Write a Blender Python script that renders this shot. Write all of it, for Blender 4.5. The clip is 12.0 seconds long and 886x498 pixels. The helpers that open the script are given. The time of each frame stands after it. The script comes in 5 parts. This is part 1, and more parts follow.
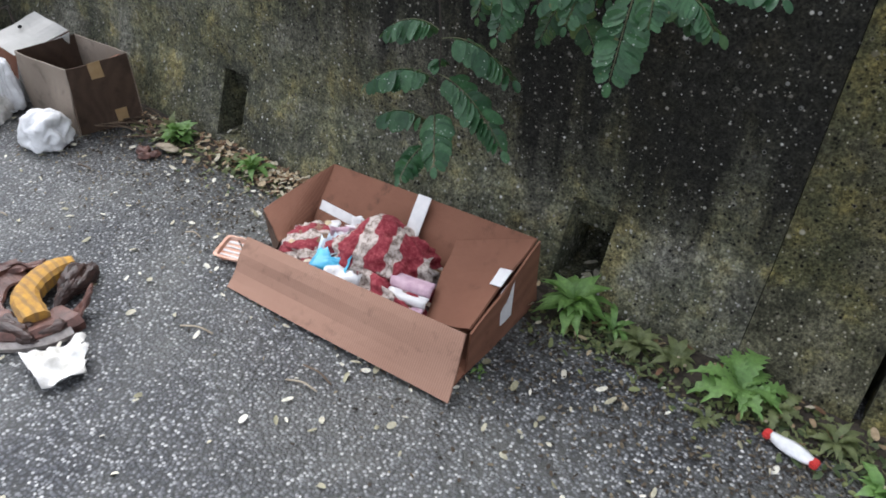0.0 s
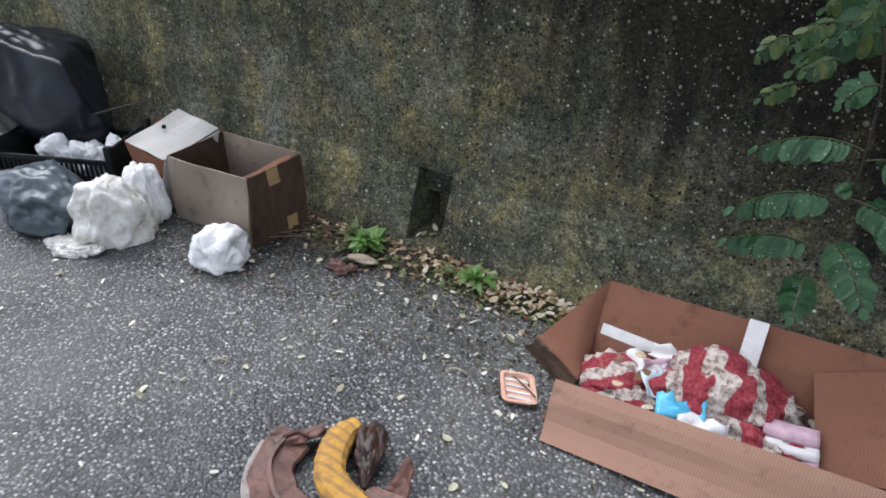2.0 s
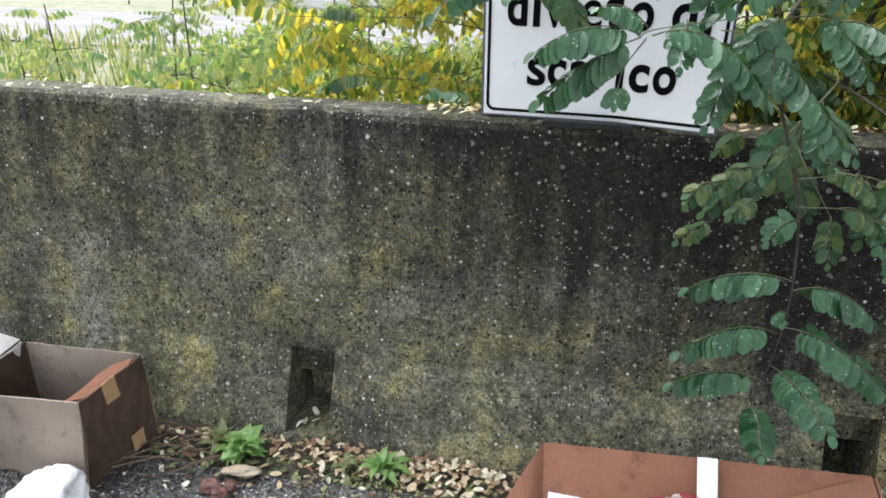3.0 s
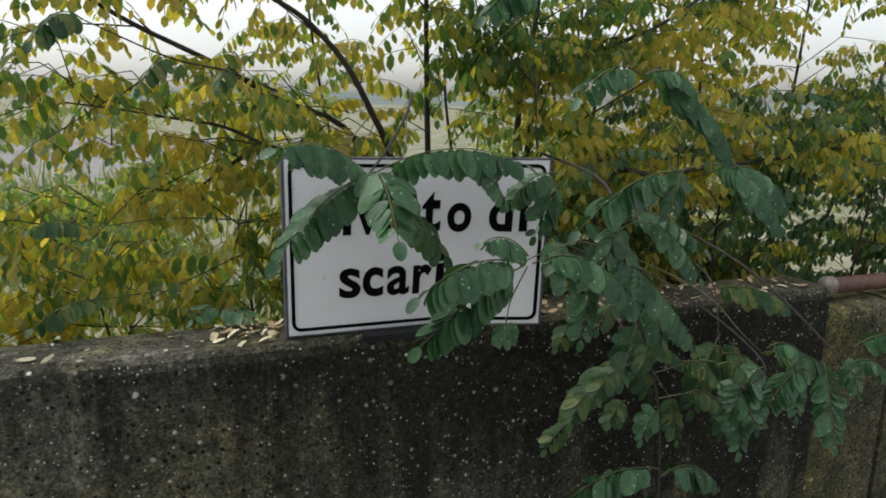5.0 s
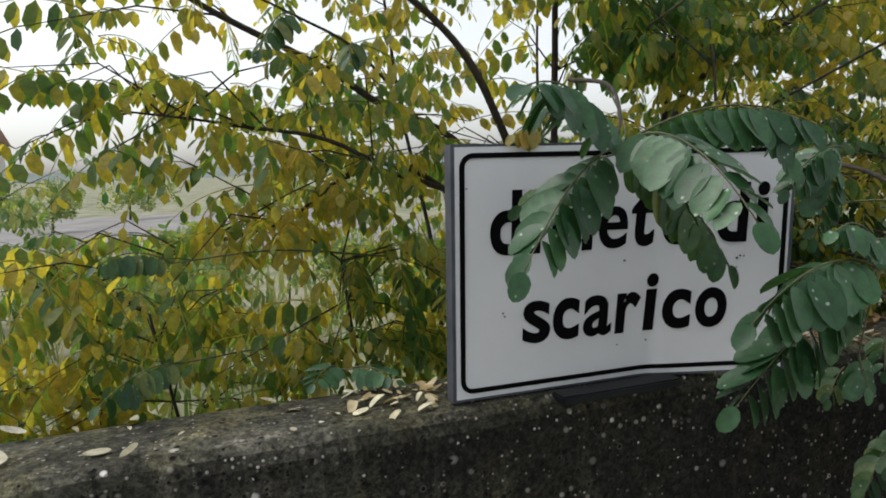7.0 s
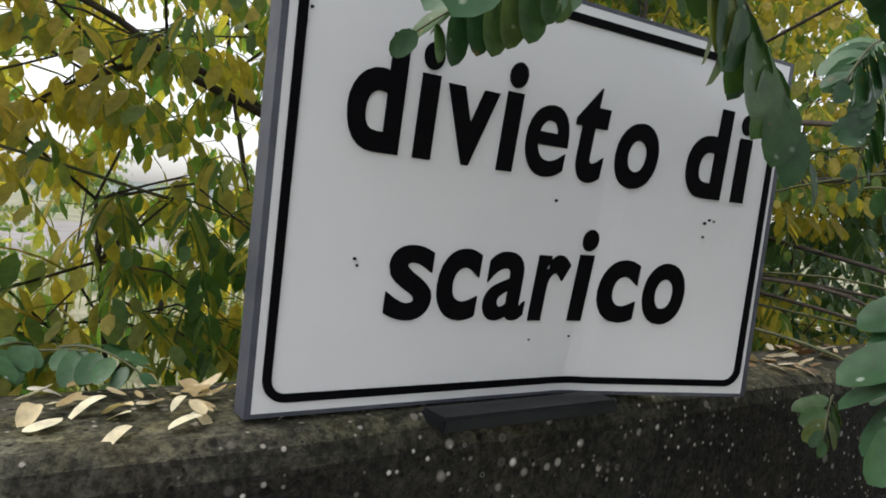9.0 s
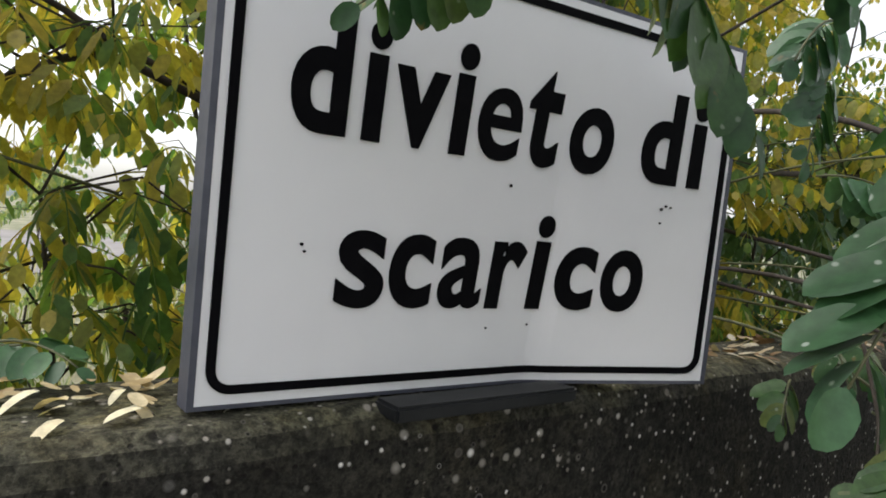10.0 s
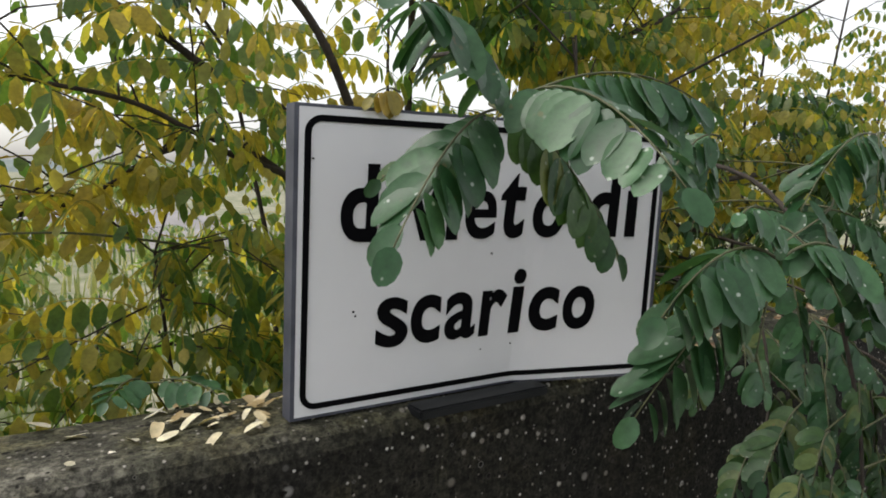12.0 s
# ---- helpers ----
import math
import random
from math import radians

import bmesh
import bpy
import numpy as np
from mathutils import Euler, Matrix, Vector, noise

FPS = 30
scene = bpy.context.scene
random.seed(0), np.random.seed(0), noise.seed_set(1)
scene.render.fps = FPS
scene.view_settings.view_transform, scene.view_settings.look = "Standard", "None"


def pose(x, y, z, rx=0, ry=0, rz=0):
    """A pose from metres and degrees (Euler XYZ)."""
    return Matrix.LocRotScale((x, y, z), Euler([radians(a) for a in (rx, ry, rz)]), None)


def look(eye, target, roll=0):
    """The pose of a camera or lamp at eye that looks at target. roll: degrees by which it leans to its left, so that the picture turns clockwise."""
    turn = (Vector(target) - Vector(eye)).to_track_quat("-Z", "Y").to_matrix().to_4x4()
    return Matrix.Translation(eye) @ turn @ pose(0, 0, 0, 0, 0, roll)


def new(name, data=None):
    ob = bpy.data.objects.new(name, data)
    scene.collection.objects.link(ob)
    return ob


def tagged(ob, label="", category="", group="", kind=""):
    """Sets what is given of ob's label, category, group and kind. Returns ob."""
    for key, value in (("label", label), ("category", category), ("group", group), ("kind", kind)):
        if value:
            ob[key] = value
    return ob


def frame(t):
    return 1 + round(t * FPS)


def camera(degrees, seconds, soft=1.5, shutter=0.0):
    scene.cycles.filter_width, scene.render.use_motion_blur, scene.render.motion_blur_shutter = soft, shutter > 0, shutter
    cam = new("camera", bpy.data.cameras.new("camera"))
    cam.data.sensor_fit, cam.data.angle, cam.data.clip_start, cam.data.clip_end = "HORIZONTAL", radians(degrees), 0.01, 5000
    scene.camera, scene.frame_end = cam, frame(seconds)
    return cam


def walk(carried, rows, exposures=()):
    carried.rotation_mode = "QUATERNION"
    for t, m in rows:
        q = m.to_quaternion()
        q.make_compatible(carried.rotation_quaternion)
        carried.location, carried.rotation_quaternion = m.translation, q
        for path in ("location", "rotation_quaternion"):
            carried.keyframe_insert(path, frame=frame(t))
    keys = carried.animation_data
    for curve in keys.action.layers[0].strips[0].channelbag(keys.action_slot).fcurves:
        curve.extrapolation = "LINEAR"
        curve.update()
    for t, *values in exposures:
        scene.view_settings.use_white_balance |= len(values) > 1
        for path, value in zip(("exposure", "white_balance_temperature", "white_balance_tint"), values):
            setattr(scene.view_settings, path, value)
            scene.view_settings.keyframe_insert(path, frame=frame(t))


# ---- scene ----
cam = camera(66.1, 12.0, soft=1.8)
PATH = [
    (0, (1.818, -1.689, 1.339), (0.878, -0.353, 0.184), 2.4),
    (0.5, (1.575, -1.746, 1.35), (0.745, -0.341, 0.195), 2.0),
    (1, (1.309, -1.754, 1.366), (0.439, -0.344, 0.246), 1.1),
    (1.5, (0.982, -1.93, 1.399), (0.16, -0.433, 0.358), 0.2),
    (2, (0.726, -1.966, 1.376), (-0.117, -0.492, 0.319), 2.2),
    (2.5, (0.482, -1.882, 1.381), (-0.309, -0.317, 0.419), 1.2),
    (3, (0.308, -1.836, 1.398), (-0.023, 0.001, 0.679), 1.8),
    (3.5, (0.134, -1.774, 1.448), (0.114, 0.127, 0.829), 1.0),
    (3.7, (0.089, -1.698, 1.457), (0.16, 0.204, 0.845), -0.7),
    (5.3, (-0.139, -1.395, 1.616), (0.596, 0.424, 1.225), 1.6),
    (5.5, (-0.134, -1.350, 1.600), (0.597, 0.478, 1.215), 1.6),
    (6, (-0.115, -1.232, 1.573), (0.574, 0.6, 1.157), 1.3),
    (6.5, (-0.276, -1.079, 1.499), (0.451, 0.764, 1.231), -0.1),
    (7, (-0.298, -0.947, 1.452), (0.376, 0.921, 1.208), -1.8),
    (7.3, (-0.26, -0.819, 1.373), (0.512, 1.012, 1.146), 0.4),
    (7.5, (-0.205, -0.722, 1.328), (0.638, 1.072, 1.059), 1.5),
    (7.7, (-0.170, -0.652, 1.287), (0.747, 1.103, 1.042), 2.2),
    (9.3, (-0.115, -0.513, 1.244), (1.042, 1.117, 1.17), 5.1),
    (9.5, (-0.109, -0.509, 1.233), (1.079, 1.098, 1.162), 4.9),
    (10, (-0.096, -0.519, 1.241), (1.084, 1.095, 1.171), 4.5),
    (10.5, (-0.101, -0.531, 1.264), (1.058, 1.098, 1.207), 3.5),
    (11, (-0.129, -0.585, 1.352), (1.019, 1.047, 1.22), 3.3),
    (11.5, (-0.156, -0.649, 1.348), (0.973, 0.992, 1.169), 3.6),
    (12, (-0.244, -0.788, 1.398), (0.852, 0.871, 1.184), 1.2),
]
EXPOSURES = [(0.0, 1.25, 6050, 10), (2.5, 1.12, 6000, 10), (3.0, 1.85, 6150, 9), (3.7, 1.7, 6250, 9), (5.3, 0.58, 6550, 8), (7.0, 0.62, 6500, 8), (7.6, 0.92, 6550, 9), (9.5, 1.08, 6600, 10), (11.0, 1.25, 6700, 10), (12.0, 0.92, 6700, 10)]
walk(cam, [(t, look(eye, target, roll)) for t, eye, target, roll in PATH], EXPOSURES)


# ---------------------------------------------------------------- light
world = bpy.data.worlds.new("overcast_sky")
scene.world = world
world.use_nodes = True
wn, wl = world.node_tree.nodes, world.node_tree.links
sky = wn.new("ShaderNodeTexSky")
sky.sky_type = "NISHITA"
sky.sun_disc = False
sky.sun_elevation, sky.sun_rotation = radians(58), radians(-65)
sky.dust_density, sky.air_density = 2.5, 1.0
haze = wn.new("ShaderNodeHueSaturation")
haze.inputs["Saturation"].default_value = 0.22
wl.new(sky.outputs[0], haze.inputs["Color"])
wl.new(haze.outputs[0], wn["Background"].inputs["Color"])
wn["Background"].inputs["Strength"].default_value = 0.15
sun_data = bpy.data.lights.new("sun", "SUN")
sun_data.energy, sun_data.angle, sun_data.color = 0.85, radians(60), (1.0, 0.97, 0.93)
sun = new("sun", sun_data)
sun.matrix_world = look((-4.8, 2.2, 8.5), (0, 0, 0))


# ---------------------------------------------------------------- materials
def material(name, rough=0.8, metal=0.0, spec=0.5):
    m = bpy.data.materials.new(name)
    m.use_nodes = True
    b = m.node_tree.nodes["Principled BSDF"]
    b.inputs["Roughness"].default_value = rough
    b.inputs["Metallic"].default_value = metal
    b.inputs["Specular IOR Level"].default_value = spec
    return m, m.node_tree.nodes, m.node_tree.links, b


def coords(n, l, scale=(1, 1, 1)):
    c = n.new("ShaderNodeTexCoord")
    mp = n.new("ShaderNodeMapping")
    mp.inputs["Scale"].default_value = scale
    l.new(c.outputs["Object"], mp.inputs["Vector"])
    return mp.outputs[0]


def noise_tex(n, l, vec, scale, detail=4, rough=0.6):
    t = n.new("ShaderNodeTexNoise")
    t.inputs["Scale"].default_value, t.inputs["Detail"].default_value, t.inputs["Roughness"].default_value = scale, detail, rough
    l.new(vec, t.inputs["Vector"])
    return t.outputs["Fac"]


def ramp(n, l, fac, stops):
    r = n.new("ShaderNodeValToRGB")
    e = r.color_ramp.elements
    while len(e) < len(stops):
        e.new(0.5)
    for k, (p, c) in zip(e, stops):
        k.position = p
        k.color = (*c, 1) if len(c) == 3 else c
    l.new(fac, r.inputs["Fac"])
    return r.outputs["Color"]


def grey(v):
    return (v, v, v)


def mix(n, l, fac, a, b, how="MIX"):
    m = n.new("ShaderNodeMix")
    m.data_type, m.blend_type = "RGBA", how
    for sock, v in ((m.inputs[0], fac), (m.inputs[6], a), (m.inputs[7], b)):
        if isinstance(v, (int, float)):
            sock.default_value = v
        elif isinstance(v, tuple):
            sock.default_value = (*v, 1)
        else:
            l.new(v, sock)
    return m.outputs[2]


def maths(n, l, op, a, b=0.0):
    m = n.new("ShaderNodeMath")
    m.operation = op
    for sock, v in ((m.inputs[0], a), (m.inputs[1], b)):
        if isinstance(v, (int, float)):
            sock.default_value = v
        else:
            l.new(v, sock)
    return m.outputs[0]


def bump(n, l, bsdf, height, strength=0.5, distance=0.01):
    b = n.new("ShaderNodeBump")
    b.inputs["Strength"].default_value, b.inputs["Distance"].default_value = strength, distance
    l.new(height, b.inputs["Height"])
    l.new(b.outputs[0], bsdf.inputs["Normal"])


def concrete(name, tint=(1, 1, 1), green=0.5, black=0.8):
    """Old exposed-aggregate concrete: black algae from the top, foliage shade painted in towards +x, ochre lichen, pale
    stones and pits.
    """
    m, n, l, b = material(name, 0.92, 0, 0.2)
    v = coords(n, l)
    streak = noise_tex(n, l, coords(n, l, (9, 9, 0.9)), 1.0, 6, 0.68)
    broad = noise_tex(n, l, v, 2.2, 5, 0.65)
    mottle = noise_tex(n, l, v, 32, 6, 0.8)
    grit = noise_tex(n, l, v, 110, 3, 0.8)
    base = ramp(n, l, broad, [(0.38, (0.042, 0.042, 0.031)), (0.52, (0.110, 0.106, 0.080)), (0.64, (0.215, 0.205, 0.165))])
    lichen = ramp(n, l, noise_tex(n, l, v, 6.5, 6, 0.72), [(0.42, (0.075, 0.078, 0.048)), (0.53, (0.155, 0.148, 0.078)), (0.65, (0.27, 0.225, 0.090))])
    patch = maths(n, l, "MULTIPLY", ramp(n, l, noise_tex(n, l, v, 2.7, 5, 0.7), [(0.42, grey(0)), (0.54, grey(1))]), green)
    col = mix(n, l, patch, base, lichen)
    xyz = n.new("ShaderNodeSeparateXYZ")
    l.new(v, xyz.inputs[0])
    # The x term puts the shade of overhanging foliage into the black.
    high = maths(n, l, "ADD", maths(n, l, "MULTIPLY", xyz.outputs[2], 1.05), maths(n, l, "ADD", maths(n, l, "MULTIPLY", streak, 1.7), maths(n, l, "MULTIPLY", maths(n, l, "MINIMUM", maths(n, l, "MAXIMUM", xyz.outputs[0], -0.6), 1.0), 0.46)))
    clip = n.new("ShaderNodeMapRange")
    clip.inputs["From Min"].default_value, clip.inputs["From Max"].default_value = 1.34, 1.92
    clip.inputs["To Max"].default_value = black
    geo = n.new("ShaderNodeNewGeometry")
    facing = n.new("ShaderNodeSeparateXYZ")
    l.new(geo.outputs["Normal"], facing.inputs[0])
    # Faces pointing up take less of the black, so the top stays lighter.
    worn = maths(n, l, "SUBTRACT", 1.0, maths(n, l, "MULTIPLY", maths(n, l, "MAXIMUM", facing.outputs[2], 0.0), 0.4))
    l.new(high, clip.inputs["Value"])
    col = mix(n, l, maths(n, l, "MULTIPLY", clip.outputs[0], worn), col, (0.013, 0.012, 0.0105))
    col = mix(n, l, 1.0, col, ramp(n, l, mottle, [(0.36, grey(0.45)), (0.50, grey(0.95)), (0.64, grey(1.65))]), "MULTIPLY")
    col = mix(n, l, 1.0, col, ramp(n, l, grit, [(0.40, grey(0.5)), (0.60, grey(1.5))]), "MULTIPLY")
    stones = None
    for size, rare in ((40, 0.965), (62, 0.87), (120, 0.83)):
        vor = n.new("ShaderNodeTexVoronoi")
        vor.inputs["Scale"].default_value = size
        l.new(v, vor.inputs["Vector"])
        near = ramp(n, l, vor.outputs["Distance"], [(0.20, grey(1)), (0.36, grey(0))])
        sep = n.new("ShaderNodeSeparateColor")
        l.new(vor.outputs["Color"], sep.inputs[0])
        stone = maths(n, l, "MULTIPLY", near, ramp(n, l, sep.outputs[0], [(rare, grey(0)), (rare + 0.05, grey(1))]))
        pit = maths(n, l, "MULTIPLY", near, ramp(n, l, sep.outputs[1], [(0.84, grey(0)), (0.90, grey(1 if size > 40 else 0))]))
        col = mix(n, l, stone, col, ramp(n, l, sep.outputs[2], [(0.0, (0.17, 0.155, 0.13)), (0.7, (0.34, 0.32, 0.28)), (1.0, (0.68, 0.66, 0.62))]))
        col = mix(n, l, pit, col, (0.008, 0.007, 0.006))
        h = maths(n, l, "SUBTRACT", stone, pit)
        stones = h if stones is None else maths(n, l, "ADD", stones, h)
    col = mix(n, l, 1.0, col, tint, "MULTIPLY")
    l.new(col, b.inputs["Base Color"])
    bump(n, l, b, maths(n, l, "ADD", maths(n, l, "ADD", grit, mottle), stones), 0.6, 0.005)
    return m


def asphalt():
    """Worn asphalt: dark binder with angular pale and dark chippings of 5 to 10 mm."""
    m, n, l, b = material("worn_asphalt", 0.62)
    v = coords(n, l)
    warp = n.new("ShaderNodeVectorMath")
    warp.operation = "ADD"
    nz = n.new("ShaderNodeTexNoise")
    nz.inputs["Scale"].default_value = 60
    l.new(v, nz.inputs["Vector"])
    sc = n.new("ShaderNodeVectorMath")
    sc.operation = "SCALE"
    sc.inputs["Scale"].default_value = 0.008
    l.new(nz.outputs["Color"], sc.inputs[0])
    l.new(v, warp.inputs[0])
    l.new(sc.outputs[0], warp.inputs[1])
    vor = n.new("ShaderNodeTexVoronoi")
    vor.inputs["Scale"].default_value = 105
    l.new(warp.outputs[0], vor.inputs["Vector"])
    sep = n.new("ShaderNodeSeparateColor")
    l.new(vor.outputs["Color"], sep.inputs[0])
    chip = ramp(n, l, sep.outputs[0], [(0.0, (0.026, 0.027, 0.031)), (0.45, (0.085, 0.088, 0.097)), (0.74, (0.175, 0.177, 0.185)), (0.90, (0.33, 0.33, 0.33)), (1.0, (0.56, 0.55, 0.53))])
    seam = ramp(n, l, vor.outputs["Distance"], [(0.34, grey(0)), (0.62, grey(1))])
    col = mix(n, l, seam, chip, (0.018, 0.018, 0.019))
    dust = noise_tex(n, l, v, 1.3, 4, 0.65)
    col = mix(n, l, maths(n, l, "MULTIPLY", ramp(n, l, dust, [(0.38, grey(0)), (0.68, grey(1))]), 0.42), col, (0.20, 0.195, 0.17))
    wet = noise_tex(n, l, v, 0.9, 3, 0.6)
    col = mix(n, l, 1.0, col, ramp(n, l, wet, [(0.38, grey(0.62)), (0.6, grey(1.15))]), "MULTIPLY")
    l.new(col, b.inputs["Base Color"])
    l.new(ramp(n, l, wet, [(0.4, grey(0.42)), (0.62, grey(0.75))]), b.inputs["Roughness"])
    bump(n, l, b, maths(n, l, "SUBTRACT", 1.0, vor.outputs["Distance"]), 0.8, 0.006)
    return m


def cardboard(name, a, c, stain=0.5):
    m, n, l, b = material(name, 0.82, 0, 0.25)
    v = coords(n, l)
    col = mix(n, l, noise_tex(n, l, v, 7, 5, 0.65), a, c)
    blot = ramp(n, l, noise_tex(n, l, v, 13, 5, 0.7), [(0.55, grey(1)), (0.75, grey(1 - stain))])
    col = mix(n, l, 1.0, col, blot, "MULTIPLY")
    w = n.new("ShaderNodeTexWave")
    w.inputs["Scale"].default_value, w.inputs["Distortion"].default_value = 45, 1.5
    l.new(v, w.inputs["Vector"])
    col = mix(n, l, 0.10, col, w.outputs["Color"], "OVERLAY")
    l.new(col, b.inputs["Base Color"])
    bump(n, l, b, noise_tex(n, l, v, 35, 4, 0.6), 0.25, 0.004)
    return m


def plain(name, a, c, rough=0.6, scale=20.0, rel=0.15, metal=0.0, spec=0.5, detail=4):
    m, n, l, b = material(name, rough, metal, spec)
    v = coords(n, l)
    f = noise_tex(n, l, v, scale, detail, 0.65)
    l.new(ramp(n, l, f, [(0.32, a), (0.68, c)]), b.inputs["Base Color"])
    bump(n, l, b, f, rel, 0.005)
    return m


def leafy(name, stops, rough=0.45, clump=1.6, island=0.45, thin=0.35, spots=0.0, dew=0.0, spec=0.5):
    """Leaf surfaces: colour shifts by clump and by leaflet, some light comes through."""
    m, n, l, b = material(name, rough, 0, spec)
    v = coords(n, l)
    geo = n.new("ShaderNodeNewGeometry")
    f = maths(n, l, "ADD", maths(n, l, "MULTIPLY", noise_tex(n, l, v, clump, 3, 0.6), 1 - island), maths(n, l, "MULTIPLY", geo.outputs["Random Per Island"], island))
    col = ramp(n, l, f, stops)
    col = mix(n, l, 1.0, col, ramp(n, l, noise_tex(n, l, v, 90, 3, 0.6), [(0.3, grey(0.75)), (0.7, grey(1.2))]), "MULTIPLY")
    if spots:
        sp = ramp(n, l, noise_tex(n, l, v, 55, 2, 0.5), [(0.70, grey(0)), (0.76, grey(1))])
        col = mix(n, l, maths(n, l, "MULTIPLY", sp, spots), col, (0.22, 0.13, 0.05))
    if dew:
        vor = n.new("ShaderNodeTexVoronoi")
        vor.inputs["Scale"].default_value = 130
        l.new(v, vor.inputs["Vector"])
        sep = n.new("ShaderNodeSeparateColor")
        l.new(vor.outputs["Color"], sep.inputs[0])
        drop = maths(n, l, "MULTIPLY", ramp(n, l, vor.outputs["Distance"], [(0.16, grey(1)), (0.30, grey(0))]), ramp(n, l, sep.outputs[0], [(0.86, grey(0)), (0.90, grey(1))]))
        col = mix(n, l, maths(n, l, "MULTIPLY", drop, dew), col, (0.55, 0.60, 0.56))
    l.new(col, b.inputs["Base Color"])
    tr = n.new("ShaderNodeBsdfTranslucent")
    l.new(mix(n, l, 1.0, col, (1.5, 1.5, 0.7), "MULTIPLY"), tr.inputs["Color"])
    mx = n.new("ShaderNodeMixShader")
    mx.inputs[0].default_value = thin
    l.new(b.outputs[0], mx.inputs[1])
    l.new(tr.outputs[0], mx.inputs[2])
    l.new(mx.outputs[0], n["Material Output"].inputs["Surface"])
    bump(n, l, b, noise_tex(n, l, v, 60, 3, 0.6), 0.2, 0.003)
    return m


M_WALL = concrete("mossy_concrete", (1, 1, 1), 0.7, 0.94)
M_WALL_OLIVE = concrete("olive_concrete", (0.80, 0.78, 0.66), 0.9, 0.35)
M_ASPHALT = asphalt()
M_FIELD = plain("rough_grass_ground", (0.10, 0.12, 0.05), (0.30, 0.28, 0.20), 0.95, 1.2, 0.4)
M_SOIL = plain("damp_soil", (0.018, 0.014, 0.010), (0.065, 0.050, 0.036), 0.95, 38, 0.6)
M_HILL = plain("wooded_hill", (0.10, 0.13, 0.12), (0.16, 0.19, 0.17), 1.0, 0.02, 0.0)
M_CARD_RED = cardboard("damp_brown_cardboard", (0.150, 0.063, 0.038), (0.225, 0.105, 0.066))
M_CARD_TAN = cardboard("tan_cardboard", (0.275, 0.150, 0.105), (0.36, 0.215, 0.155), 0.45)
M_CARD_GREY = cardboard("weathered_grey_cardboard", (0.20, 0.155, 0.120), (0.31, 0.255, 0.205), 0.5)
# Dark brown box sides; also the painted shade under the big box's flap.
M_CARD_DARK = cardboard("dark_brown_cardboard", (0.045, 0.028, 0.019), (0.090, 0.056, 0.038), 0.4)
M_CARD_WHITE = cardboard("white_coated_cardboard", (0.42, 0.40, 0.37), (0.55, 0.53, 0.50), 0.3)
M_TAPE = plain("white_paper_tape", (0.62, 0.60, 0.60), (0.75, 0.73, 0.72), 0.5, 25, 0.1)
M_TAPE_BROWN = plain("brown_parcel_tape", (0.30, 0.19, 0.09), (0.38, 0.25, 0.13), 0.35, 25, 0.1)
M_WHITE_CLOTH = plain("white_crumpled_plastic", (0.62, 0.61, 0.61), (0.84, 0.83, 0.83), 0.5, 24, 0.2)
M_DIRTY_CLOTH = plain("soiled_white_cloth", (0.46, 0.43, 0.38), (0.82, 0.80, 0.77), 0.9, 22, 0.4)
M_BLACK_BAG = plain("black_bin_liner", (0.005, 0.006, 0.009), (0.013, 0.015, 0.021), 0.26, 9, 0.2, 0.0, 0.22)
M_GREY_BAG = plain("grey_blue_bin_liner", (0.028, 0.040, 0.052), (0.12, 0.145, 0.165), 0.28, 13, 0.5)
M_CRATE = plain("black_crate_plastic", (0.005, 0.006, 0.007), (0.014, 0.015, 0.017), 0.45, 20, 0.1, 0.0, 0.3)
M_RUST = plain("rusty_brown_metal", (0.050, 0.021, 0.016), (0.175, 0.080, 0.060), 0.55, 24, 0.6)
M_SCRAP_DARK = plain("dark_scrap_brown", (0.016, 0.008, 0.006), (0.055, 0.024, 0.017), 0.5, 34, 0.7)
M_RUST_EDGE = plain("grey_worn_metal_rim", (0.13, 0.10, 0.09), (0.30, 0.27, 0.25), 0.5, 30, 0.3)
M_PINK_TRAY = plain("orange_striped_tray", (0.62, 0.30, 0.19), (0.78, 0.55, 0.44), 0.4, 22, 0.1)
M_WOOD = plain("pale_rotten_wood", (0.24, 0.19, 0.13), (0.45, 0.38, 0.28), 0.85, 30, 0.6)
M_TWIG = plain("dry_brown_twig", (0.055, 0.035, 0.022), (0.16, 0.11, 0.07), 0.9, 40, 0.4)
M_BARK = plain("dark_bark", (0.018, 0.014, 0.011), (0.055, 0.043, 0.033), 0.9, 45, 0.6)
M_STEM = plain("green_brown_stem", (0.05, 0.06, 0.025), (0.10, 0.10, 0.045), 0.7, 40, 0.3)
M_DRY_LEAF = leafy("dry_leaf_litter", [(0.2, (0.14, 0.07, 0.035)), (0.4, (0.30, 0.20, 0.11)), (0.6, (0.48, 0.38, 0.24)), (0.8, (0.62, 0.56, 0.43))], 0.75, 3, 0.7, 0.1)
M_CHIP = leafy("pale_dry_leaflets", [(0.2, (0.26, 0.24, 0.15)), (0.5, (0.48, 0.44, 0.33)), (0.8, (0.70, 0.67, 0.58))], 0.7, 3, 0.8, 0.1)
M_PALE_LEAF = leafy("pale_yellow_dry_leaf", [(0.2, (0.34, 0.25, 0.12)), (0.5, (0.55, 0.45, 0.27)), (0.8, (0.70, 0.64, 0.46))], 0.7, 3, 0.8, 0.15)
M_LEAF_PALE = leafy("pale_green_leaf", [(0.28, (0.10, 0.18, 0.08)), (0.5, (0.20, 0.28, 0.12)), (0.7, (0.36, 0.36, 0.15))], 0.55, 1.5, 0.5, 0.45)
